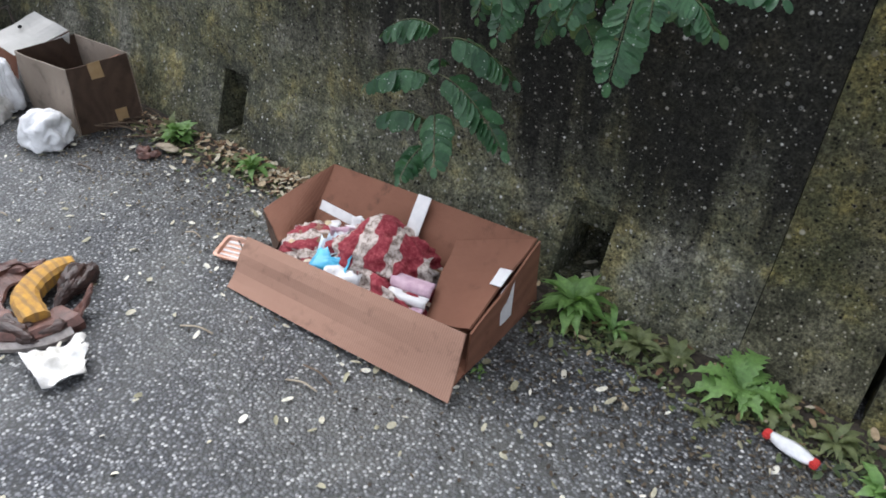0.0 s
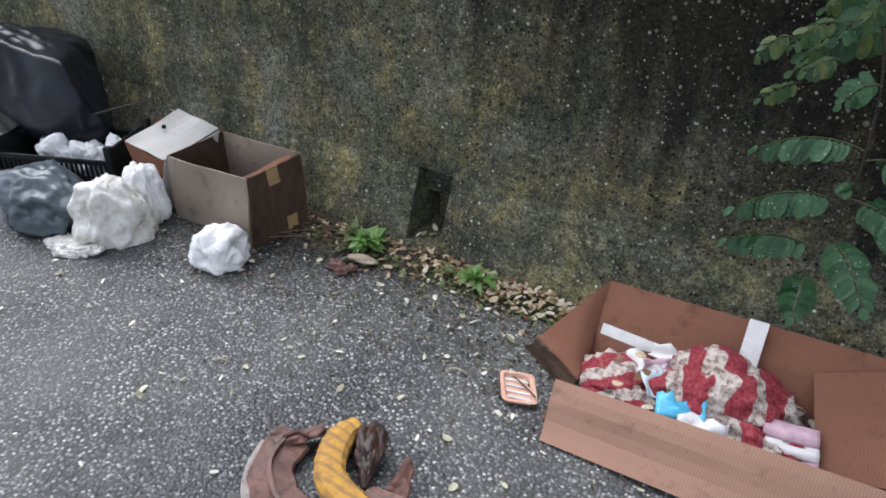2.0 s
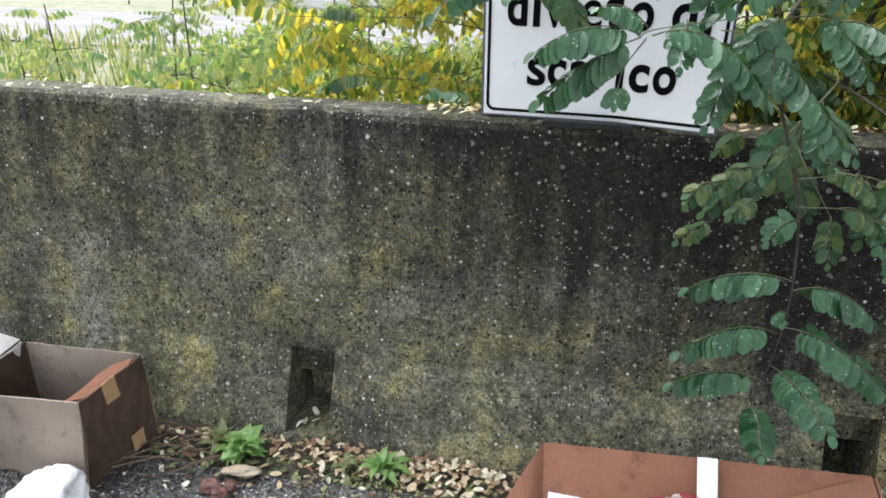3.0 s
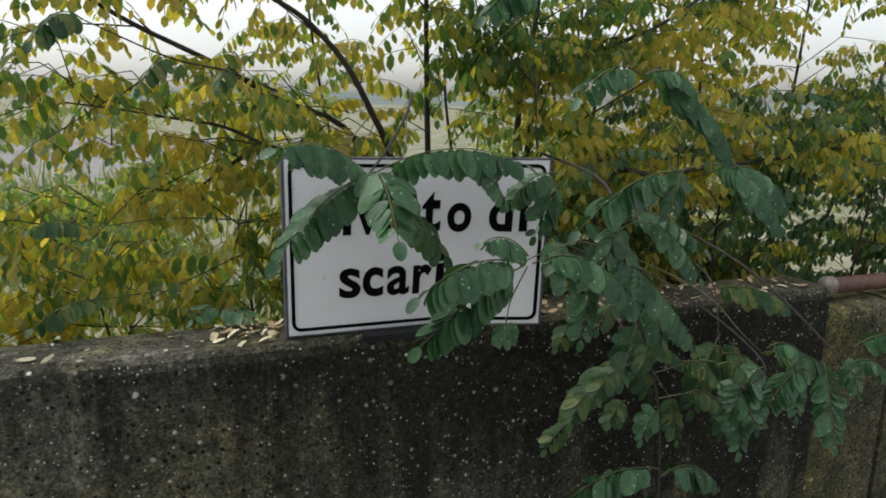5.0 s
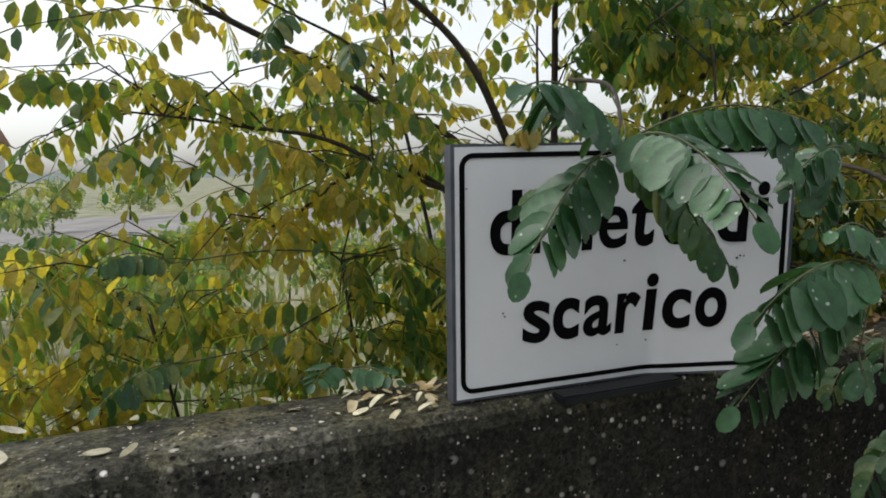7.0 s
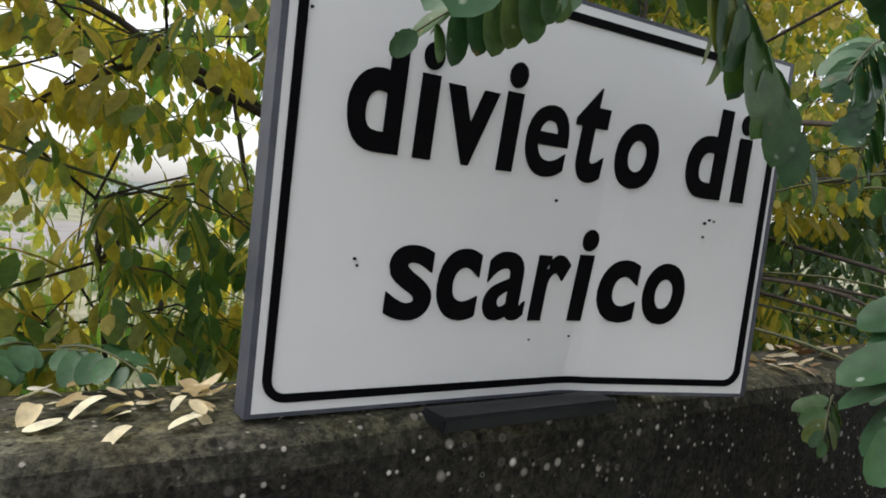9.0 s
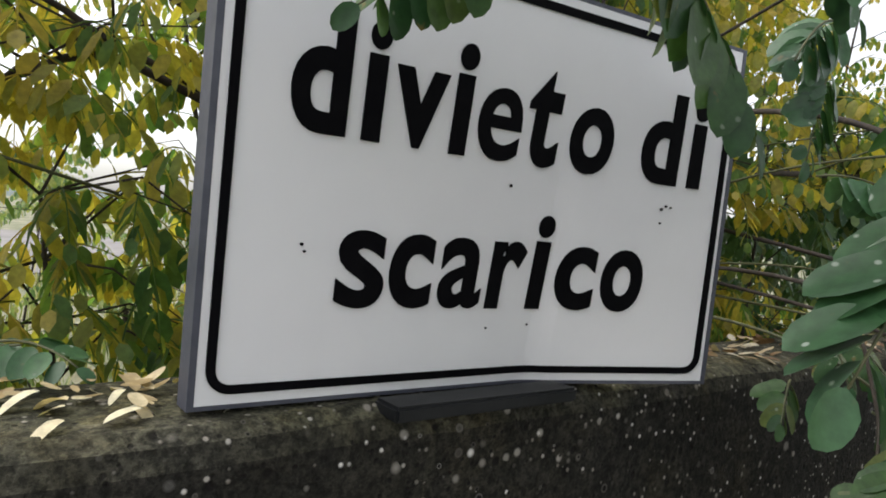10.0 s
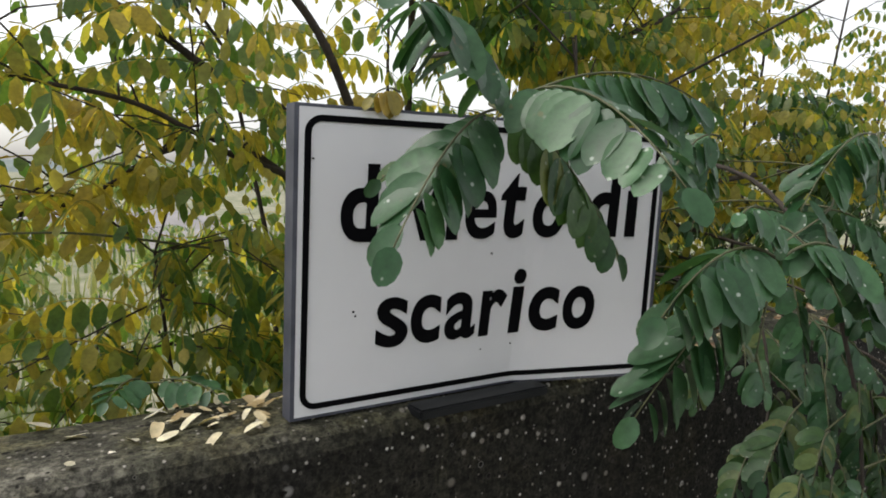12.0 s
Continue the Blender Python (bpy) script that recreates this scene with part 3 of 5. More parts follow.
def soil_height(x, y):
    w = max(0, 1 - abs((y + 0.16) / 0.13)) ** 0.7
    return -0.012 + w * (0.030 + 0.022 * noise.noise((x * 4, y * 6, 1)) + 0.012 * noise.noise((x * 22, y * 22, 1)))


tagged(grid_sheet("soil_strip", -3.0, 3.5, -0.30, -0.03, 330, 16, soil_height, M_SOIL), "dark damp soil gathered along the foot of the wall", "soil", kind="stuff")

# ---------------------------------------------------------------- sign
SX, SZ, SW, SH = 0.066, 1.074, 0.606, 0.408


def sign_point(u, v, off=0.0):
    """A place on the bent sign face; off is out of the face towards the road."""
    s, t = u / SW, v / SH
    fold = max(0.0, u - 0.355)
    low = 0.036 - 0.30 * fold * min(1, fold / 0.03)
    high = 0.0 - 0.056 * s
    return Vector((SX + u * 0.997 - 0.006 * t * (1 - s), low + (high - low) * t - off, SZ + v - 0.004 * s))


def sign_patch(u0, v0, u1, v1, nu, nv, off, back):
    bm = bmesh.new()
    g = [[[bm.verts.new(sign_point(u0 + (u1 - u0) * i / nu, v0 + (v1 - v0) * j / nv, o)) for j in range(nv + 1)] for i in range(nu + 1)] for o in (off, back)]
    for side in (0, 1):
        for i in range(nu):
            for j in range(nv):
                q = [g[side][i][j], g[side][i + 1][j], g[side][i + 1][j + 1], g[side][i][j + 1]]
                bm.faces.new(q[::-1] if side else q)
    edge = [(i, 0) for i in range(nu)] + [(nu, j) for j in range(nv)] + [(i, nv) for i in range(nu, 0, -1)] + [(0, j) for j in range(nv, 0, -1)]
    for k, (i, j) in enumerate(edge):
        i2, j2 = edge[(k + 1) % len(edge)]
        bm.faces.new((g[1][i][j], g[1][i2][j2], g[0][i2][j2], g[0][i][j]))
    return bm


sign = thing("road_sign", "white no-dumping sign plate, bent, standing on the wall top", "sign", at=(SX, 0.036, SZ))
sign_inv = Matrix.Translation((-SX, -0.036, -SZ))


def sign_part(name, bm, mat, label="", smooth=False):
    bmesh.ops.transform(bm, matrix=sign_inv, verts=bm.verts)
    return part(name, bm, mat, sign, label, smooth)


sign_part("plate", sign_patch(0.006, 0.004, SW - 0.006, SH - 0.004, 40, 12, 0.0, -0.003), M_SIGN, "white reflective face")
sign_part("rim", sign_patch(0, 0, 0.0058, SH, 1, 12, 0.0005, -0.026), M_SIGN_BACK, "grey folded metal edge")
sign_part("rim", sign_patch(SW - 0.0058, 0, SW, SH, 1, 12, 0.0005, -0.026), M_SIGN_BACK, "grey folded metal edge")
sign_part("rim", sign_patch(0.006, SH - 0.0038, SW - 0.006, SH, 40, 1, 0.0005, -0.026), M_SIGN_BACK, "grey folded metal edge")
sign_part("rim", sign_patch(0.006, 0, SW - 0.006, 0.0038, 40, 1, 0.0005, -0.02), M_SIGN_BACK, "grey folded metal edge")
sign_part("stiffener", sign_patch(0.01, 0.08, SW - 0.01, 0.10, 30, 1, -0.006, -0.022), M_SIGN_BACK)
sign_part("bracket", box((0.235, -0.016, 1.060), (0.47, 0.025, 1.075), 0.003), M_CRATE, "black clamp rail under the plate")


def border():
    """The black line round the face, with rounded corners."""
    ins, wid, r = 0.013, 0.0078, 0.022
    path = []
    for cu, cv, a0 in ((SW - ins - r, SH - ins - r, 0), (ins + r, SH - ins - r, 90), (ins + r, ins + r, 180), (SW - ins - r, ins + r, 270)):
        for k in range(9):
            a = radians(a0 + 90 * k / 8)
            path.append((cu, cv, math.cos(a), math.sin(a)))
    full = []
    for k, (cu, cv, c, s) in enumerate(path):
        nu, nv, nc, ns = path[(k + 1) % len(path)]
        steps = 1 if (nu, nv) == (cu, cv) else 24
        for q in range(steps):
            t = q / steps
            full.append((cu + (nu - cu) * t, cv + (nv - cv) * t, c, s))
    bm = bmesh.new()
    rings = [[bm.verts.new(sign_point(cu + c * (r - d), cv + s * (r - d), o)) for cu, cv, c, s in full] for d, o in ((0, 0.0004), (0, 0.0022), (wid, 0.0022), (wid, 0.0004))]
    for a in range(3):
        for k in range(len(full)):
            j = (k + 1) % len(full)
            bm.faces.new((rings[a][k], rings[a][j], rings[a + 1][j], rings[a + 1][k]))
    bmesh.ops.recalc_face_normals(bm, faces=bm.faces)
    return bm


sign_part("border_line", border(), M_BLACK, "black line with rounded corners")


def letter(ch, u0, u1, v0, v1, off):
    """One black letter pressed into the box u0..u1, v0..v1 of the sign face."""
    cu = bpy.data.curves.new("letter", "FONT")
    cu.body, cu.size, cu.offset, cu.resolution_u, cu.extrude = ch, 1.0, off, 6, 0.0
    ob = bpy.data.objects.new("letter", cu)
    scene.collection.objects.link(ob)
    bpy.context.view_layer.update()
    me = bpy.data.meshes.new_from_object(ob.evaluated_get(bpy.context.evaluated_depsgraph_get()))
    bpy.data.objects.remove(ob)
    bm = bmesh.new()
    bm.from_mesh(me)
    for fc in bm.faces:
        fc.smooth = False
    xs, ys = [w.co.x for w in bm.verts], [w.co.y for w in bm.verts]
    lo, hi, bot, top = min(xs), max(xs), min(ys), max(ys)
    top_faces = list(bm.faces)
    ext = bmesh.ops.extrude_face_region(bm, geom=top_faces)
    raised = {g for g in ext["geom"] if isinstance(g, bmesh.types.BMVert)}
    for w in bm.verts:
        u = u0 + (u1 - u0) * (w.co.x - lo) / (hi - lo)
        h = v0 + (v1 - v0) * (w.co.y - bot) / (top - bot)
        w.co = sign_point(u, h, 0.0022 if w in raised else 0.0003)
    bmesh.ops.recalc_face_normals(bm, faces=bm.faces)
    return bm


X1, X2 = 0.236, 0.306   # "divieto di": base and top of the small letters
WORD = [("d", 0.062, 0.113, 0.338), ("i", 0.127, 0.147, 0.338), ("v", 0.155, 0.210, X2), ("i", 0.218, 0.238, 0.338), ("e", 0.248, 0.300, X2),
        ("t", 0.306, 0.350, 0.332), ("o", 0.366, 0.421, X2), ("d", 0.463, 0.519, 0.338), ("i", 0.535, 0.556, 0.338)]
for ch, a, b, top in WORD:
    sign_part("letter", letter(ch, a, b, X1, top, 0.014 if ch == "e" else 0.028), M_BLACK)
for ch, a, b, top in [("s", 0.120, 0.169, 0.158), ("c", 0.174, 0.222, 0.158), ("a", 0.231, 0.284, 0.158), ("r", 0.293, 0.338, 0.158), ("i", 0.348, 0.369, 0.188), ("c", 0.381, 0.430, 0.158), ("o", 0.439, 0.494, 0.158)]:
    sign_part("letter", letter(ch, a, b, 0.086, top, 0.020 if ch in "as" else 0.028), M_BLACK)
for u, h, r in ((0.02, 0.33, 0.0016), (0.024, 0.342, 0.0012), (0.30, 0.214, 0.0016), (0.505, 0.208, 0.0018), (0.511, 0.212, 0.0014), (0.518, 0.211, 0.0012), (0.506, 0.192, 0.0011), (0.085, 0.142, 0.0014), (0.088, 0.136, 0.0012), (0.357, 0.068, 0.0011), (0.30, 0.065, 0.001)):
    bm = bmesh.new()
    ring = [bm.verts.new(sign_point(u + r * math.cos(k), h + r * math.sin(k), 0.002)) for k in [6.283 * q / 8 for q in range(8)]]
    low = [bm.verts.new(sign_point(u + r * math.cos(k), h + r * math.sin(k), 0.0003)) for k in [6.283 * q / 8 for q in range(8)]]
    bm.faces.new(ring)
    for q in range(8):
        bm.faces.new((low[q], low[(q + 1) % 8], ring[(q + 1) % 8], ring[q]))
    sign_part("spot", bm, M_BLACK)

# ---------------------------------------------------------------- cardboard boxes
big = thing("cardboard_box", "collapsed damp brown cardboard box lying open with rubbish inside", "box")
part("back_panel", sheet([(0.33, -0.40, 0.012), (1.12, -0.43, 0.012), (1.132, -0.265, 0.285), (0.318, -0.222, 0.218)], 0.006, 0.006, 16, 6, 2), M_CARD_RED, big)
part("bottom_panel", sheet([(0.31, -0.66, 0.006), (1.13, -0.64, 0.006), (1.12, -0.41, 0.008), (0.32, -0.39, 0.008)], 0.005, 0.002, 10, 6, 3), M_CARD_RED, big)
part("front_panel", sheet([(0.335, -0.728, 0.002), (1.158, -0.700, 0.018), (1.138, -0.600, 0.172), (0.318, -0.618, 0.126)], 0.006, 0.006, 18, 6, 4), M_CARD_TAN, big, "lighter tan outer side")
part("left_flap", sheet([(0.352, -0.525, 0.070), (0.340, -0.36, 0.045), (0.318, -0.226, 0.216), (0.195, -0.450, 0.090)], 0.006, 0.006, 8, 8, 5), M_CARD_RED, big)
# Dark sheet filling the gap below the flap: its shade is in the colour.
part("left_flap", sheet([(0.330, -0.535, 0.004), (0.135, -0.405, 0.004), (0.197, -0.452, 0.086), (0.350, -0.530, 0.068)], 0.006, 0.006, 6, 5, 55), M_CARD_DARK, big, "lower flap coloured dark as the shade under the left flap")
part("right_panel", sheet([(1.125, -0.575, 0.004), (1.115, -0.19, 0.004), (1.138, -0.268, 0.284), (1.140, -0.590, 0.168)], 0.006, 0.004, 10, 6, 6), M_CARD_RED, big)
part("right_flap", sheet([(1.134, -0.580, 0.170), (1.134, -0.270, 0.286), (0.90, -0.32, 0.205), (0.968, -0.545, 0.090)], 0.006, 0.006, 10, 8, 7), M_CARD_RED, big, "inner flap folded down, creased")
part("tape", sheet([(0.345, -0.330, 0.100), (0.60, -0.345, 0.100), (0.60, -0.328, 0.128), (0.345, -0.314, 0.128)], 0.003, 0.001, 8, 2, 8), M_TAPE, big, "white paper tape")
part("tape", sheet([(0.722, -0.356, 0.140), (0.772, -0.358, 0.144), (0.768, -0.266, 0.274), (0.718, -0.264, 0.270)], 0.003, 0.001, 3, 6, 9), M_TAPE, big, "white paper tape")
part("tape", sheet([(1.142, -0.455, 0.212), (1.147, -0.395, 0.236), (1.138, -0.375, 0.085), (1.134, -0.425, 0.075)], 0.003, 0.001, 4, 6, 10), M_TAPE, big, "white paper tape")
part("tape", sheet([(1.104, -0.452, 0.226), (1.140, -0.455, 0.234), (1.140, -0.400, 0.256), (1.104, -0.402, 0.248)], 0.003, 0.001, 3, 3, 11), M_TAPE, big, "white paper tape")


def cloth(name, label, category, at, size, seed, mat, turn=0, **kw):
    ob = part(name, crumple(size, seed, **kw), mat, smooth=True)
    ob.matrix_world = pose(*at, 0, 0, turn)
    return tagged(ob, label, category)


def heap(name, label, category, at, size, seed, mat, turn=0, smooth=False, **kw):
    ob = part(name, lump(size, seed, **kw), mat, smooth=smooth)
    ob.matrix_world = pose(*at, 0, 0, turn)
    return tagged(ob, label, category)


cloth("patterned_cloth", "crumpled red and cream patterned cloth in the open box", "cloth", (0.725, -0.43, 0.02), (0.36, 0.25, 0.20), 3.1, M_RED_CLOTH, 14, wrinkle=0.26, freq=2.6, stretch=(1, 1, 0.8))
cloth("patterned_cloth", "crumpled red patterned cloth lying flat in the box corner", "cloth", (0.49, -0.47, 0.012), (0.27, 0.22, 0.10), 5.2, M_RED_CLOTH, -40, wrinkle=0.28, freq=3.2, stretch=(1, 1, 0.8))
cloth("patterned_cloth", "trailing red and cream cloth at the front of the box", "cloth", (0.80, -0.535, 0.012), (0.30, 0.12, 0.14), 7.2, M_RED_CLOTH, -8, wrinkle=0.26, freq=3.0, stretch=(1, 1, 0.8))
lilac = thing("lilac_cloth", "lilac cloth scrap with a white band hanging over red cloth", "cloth")
LIL = [Vector((0.815, -0.505, 0.165)), Vector((0.945, -0.475, 0.160)), Vector((0.965, -0.575, 0.110)), Vector((0.850, -0.590, 0.100))]
for name, a, b, mat, lab in (("upper_cloth", 0.0, 0.42, M_LILAC, "lilac"), ("band", 0.42, 0.74, M_TAPE, "white band"), ("hem", 0.74, 1.0, M_LILAC, "lilac hem")):
    part(name, sheet([LIL[0].lerp(LIL[3], b), LIL[1].lerp(LIL[2], b), LIL[1].lerp(LIL[2], a), LIL[0].lerp(LIL[3], a)], 0.004, 0.007, 12, 6, 70), mat, lilac, lab, True)
for k, (x, y, z, sx, sy, tw, mat, lab) in enumerate([(0.635, -0.572, 0.142, 0.12, 0.06, 12, M_BLUE, "bright blue and white plastic packet"), (0.695, -0.592, 0.125, 0.12, 0.06, 8, M_TAPE, "white plastic packet beside a blue one"),
                                                     (0.565, -0.49, 0.125, 0.09, 0.07, 35, M_PALE_BLUE, "pale blue and white plastic wrapper"), (0.50, -0.41, 0.105, 0.12, 0.06, -20, M_TAPE, "crumpled white wrapper scrap"),
                                                     (0.545, -0.42, 0.115, 0.09, 0.05, 40, M_LILAC, "lilac wrapper scrap"), (0.43, -0.45, 0.085, 0.08, 0.05, 60, M_CARD_TAN, "tan paper scrap"),
                                                     (0.58, -0.36, 0.125, 0.16, 0.04, -8, M_TAPE, "white folded paper strip by the back panel")]):
    h = 0.5
    ob = part("wrapper", sheet([(-h * sx, -h * sy, 0), (h * sx, -h * sy, 0.004), (h * sx, h * sy, 0.012), (-h * sx, h * sy, 0.006)], 0.004, 0.016, 10, 6, 20 + k, 0.35), mat, smooth=True)
    ob.matrix_world = pose(x, y, z, 22, 4 * (k % 3) - 4, tw)
    tagged(ob, lab + " in the cardboard box", "wrapper", "wrappers in the box")

small = thing("cardboard_box", "upright open cardboard box, grey weathered front and dark brown side", "box")
A, B, C, D = (-1.395, -0.425), (-0.965, -0.445), (-0.905, -0.185), (-1.335, -0.175)
T = [(-1.368, -0.442, 0.275), (-0.958, -0.440, 0.290), (-0.945, -0.178, 0.298), (-1.345, -0.180, 0.290)]
part("front_panel", sheet([(*A, 0.002), (*B, 0.002), T[1], T[0]], 0.005, 0.008, 10, 6, 31), M_CARD_GREY, small, "lighter weathered grey side")
part("side_panel", sheet([(*B, 0.002), (*C, 0.002), T[2], T[1]], 0.005, 0.006, 8, 6, 32), M_CARD_DARK, small, "dark brown side")
part("back_panel", sheet([(*C, 0.002), (*D, 0.002), T[3], T[2]], 0.005, 0.005, 8, 6, 33), M_CARD_GREY, small)
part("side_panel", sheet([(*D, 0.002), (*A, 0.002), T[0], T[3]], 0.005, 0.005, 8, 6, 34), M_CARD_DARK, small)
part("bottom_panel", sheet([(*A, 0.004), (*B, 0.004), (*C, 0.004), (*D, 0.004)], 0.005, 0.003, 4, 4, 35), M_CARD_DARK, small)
part("flap", sheet([(-0.955, -0.40, 0.285), (-0.948, -0.20, 0.292), (-1.06, -0.21, 0.235), (-1.07, -0.40, 0.225)], 0.004, 0.006, 5, 5, 36), M_CARD_RED, small, "inner flap folded down")
part("tape", sheet([(-0.950, -0.355, 0.294), (-0.945, -0.300, 0.297), (-0.934, -0.300, 0.230), (-0.938, -0.352, 0.230)], 0.003, 0.001, 3, 4, 37), M_TAPE_BROWN, small, "strip of brown parcel tape")
part("tape", sheet([(-0.918, -0.30, 0.085), (-0.912, -0.25, 0.085), (-0.908, -0.25, 0.030), (-0.913, -0.30, 0.030)], 0.003, 0.001, 3, 4, 38), M_TAPE_BROWN, small, "strip of brown parcel tape")

white = thing("cardboard_box", "tipped white-coated cardboard box with an open flap", "box")
part("front_panel", sheet([(-1.475, -0.44, 0.003), (-1.405, -0.25, 0.003), (-1.345, -0.20, 0.305), (-1.420, -0.42, 0.232)], 0.005, 0.006, 8, 6, 41), M_CARD_WHITE, white)
part("flap", sheet([(-1.600, -0.45, 0.285), (-1.418, -0.425, 0.232), (-1.343, -0.20, 0.308), (-1.500, -0.25, 0.372)], 0.005, 0.010, 8, 8, 42), M_CARD_WHITE, white, "white top flap with a round hole")
part("side_panel", sheet([(-1.700, -0.36, 0.003), (-1.475, -0.435, 0.003), (-1.425, -0.415, 0.226), (-1.605, -0.440, 0.278)], 0.005, 0.006, 8, 6, 43), M_CARD_RED, white, "bare brown inner side")
part("back_panel", sheet([(-1.41, -0.22, 0.003), (-1.69, -0.22, 0.003), (-1.66, -0.24, 0.300), (-1.37, -0.19, 0.300)], 0.005, 0.004, 6, 6, 44), M_CARD_RED, white)
part("flap", sheet([(-1.70, -0.36, 0.20), (-1.66, -0.25, 0.28), (-1.505, -0.255, 0.362), (-1.600, -0.445, 0.276)], 0.005, 0.004, 6, 6, 45), M_CARD_RED, white, "brown torn side flap")
# Nothing is cut: a black disc paints the dark inside of the hole.
hole = bmesh.new()
bmesh.ops.create_cone(hole, cap_ends=True, segments=16, radius1=0.009, radius2=0.009, depth=0.004, matrix=Matrix.Translation((-1.50, -0.335, 0.327)) @ Euler((radians(28), radians(18), 0)).to_matrix().to_4x4())
part("hand_hole", hole, M_BLACK, white, "small black disc painted as the shade inside a round hole")


# ---------------------------------------------------------------- crate, bags, scraps
def crate():
    c = thing("plastic_crate", "black slatted plastic crate holding white crumpled bags", "crate", at=(-2.00, -0.42, 0))
    w, d, h = 0.50, 0.32, 0.17
    for sx in (-1, 1):
        for sy in (-1, 1):
            part("corner_post", box((sx * w / 2 - 0.014, sy * d / 2 - 0.014, 0), (sx * w / 2 + 0.014, sy * d / 2 + 0.014, h + 0.065), 0.003), M_CRATE, c)
    for sy in (-1, 1):
        for z0, z1 in ((0.0, 0.03), (h - 0.022, h)):
            part("rail", box((-w / 2 + 0.015, sy * d / 2 - 0.006, z0), (w / 2 - 0.015, sy * d / 2 + 0.006, z1), 0.002), M_CRATE, c)
        for k in range(22):
            x = -w / 2 + 0.027 + k * (w - 0.054) / 21
            part("slat", box((x - 0.004, sy * d / 2 - 0.004, 0.029), (x + 0.004, sy * d / 2 + 0.004, h - 0.021)), M_CRATE, c)
        part("slat", box((-w / 2 + 0.015, sy * d / 2 - 0.003, 0.085), (w / 2 - 0.015, sy * d / 2 + 0.003, 0.093)), M_CRATE, c)
    for sx in (-1, 1):
        part("end_panel", box((sx * w / 2 - 0.005, -d / 2 + 0.015, 0.0), (sx * w / 2 + 0.005, d / 2 - 0.015, h + 0.05), 0.002), M_CRATE, c)
    part("base", box((-w / 2 + 0.01, -d / 2 + 0.01, 0.004), (w / 2 - 0.01, d / 2 - 0.01, 0.016)), M_CRATE, c)
    c.rotation_euler = (0, 0, radians(24))
    return c


crate()
# Thin bars added in place of the crate's raised far rim and corner.
for pts in ([(-2.22, -0.52, 0.20), (-1.98, -0.36, 0.27), (-1.72, -0.27, 0.36)], [(-1.72, -0.27, 0.36), (-1.70, -0.275, 0.28), (-1.69, -0.28, 0.20)]):
    v, f = tube_geo(bent(pts, 5), [0.005] * 11, 6)
    tagged(mesh_object("stick", v, f, M_BARK, True), "thin dark bar standing in for the crate's raised far rim", "stick", "sticks on the crate")
for k, (x, y, z, s) in enumerate([(-1.93, -0.42, 0.12, 0.13), (-2.05, -0.46, 0.12, 0.15), (-1.86, -0.35, 0.13, 0.11), (-2.10, -0.38, 0.12, 0.12)]):
    heap("plastic_bag", "white crumpled plastic bag in the black crate", "bag", (x, y, z - 0.1), (s * 1.2, s, s + 0.06), 11 + k * 1.7, M_WHITE_CLOTH, k * 40, rough=0.3, fine=0.09, sub=4)
grey_bag = thing("bin_bag", "grey-blue translucent bin bag, full, lying on the asphalt", "bag", at=(-1.78, -0.73, 0))
part("bag", filled_bag((0.44, 0.33, 0.25), 9, 36, 0.11), M_GREY_BAG, grey_bag, "", True)
black_bag = thing("bin_bag", "large black bin bag standing full against the wall", "bag", at=(-2.42, -0.31, 0))
part("bag", filled_bag((0.80, 0.46, 0.60), 31, 20, 0.05), M_BLACK_BAG, black_bag, "", True)
cloth("cloth", "heap of soiled white cloth on the asphalt", "cloth", (-1.445, -0.665, 0), (0.17, 0.24, 0.24), 8.2, M_DIRTY_CLOTH, -25, wrinkle=0.22, freq=3.0, stretch=(1, 1, 0.30), slump=0.7)
cloth("cloth", "crumpled white cloth leaning on the tipped box", "cloth", (-1.455, -0.515, 0), (0.15, 0.13, 0.25), 7.7, M_WHITE_CLOTH, 15, wrinkle=0.22, freq=3.0, stretch=(1, 1, 0.30))
cloth("cloth", "flat trailing end of soiled white cloth", "cloth", (-1.50, -0.80, 0), (0.20, 0.12, 0.035), 2.7, M_DIRTY_CLOTH, 15, wrinkle=0.5, freq=4.0, stretch=(0.5, 1.5, 1))
cloth("plastic_bag", "small white crumpled plastic bag by the bin bag", "bag", (-1.60, -0.56, 0), (0.13, 0.12, 0.16), 3.9, M_WHITE_CLOTH, 0, wrinkle=0.28, freq=1.8, stretch=(1, 1, 1))
cloth("paper_ball", "crumpled white plastic ball on the asphalt", "rubbish", (-0.985, -0.575, 0), (0.18, 0.16, 0.15), 12.6, M_WHITE_CLOTH, 30, wrinkle=0.26, freq=1.2, stretch=(1, 1, 1))
paper = part("paper_sheet", sheet([(-0.085, -0.075, 0.0), (0.085, -0.06, 0.0), (0.075, 0.055, 0.0), (-0.06, 0.085, 0.0)], 0.003, 0.020, 22, 16, 1.4, 0.25), M_DIRTY_CLOTH, smooth=True)
for v in paper.data.vertices:
    v.co.z += 0.030 + 0.016 * noise.noise((v.co.x * 38, v.co.y * 38, 2)) - 0.030 * abs(noise.noise((v.co.x * 17, v.co.y * 17, 7)))
    v.co.z = max(v.co.z, 0.002)
paper.matrix_world = pose(0.265, -1.225, 0.004, 0, 0, -14)
tagged(paper, "crumpled white paper sheet beside the rusty scrap", "rubbish")


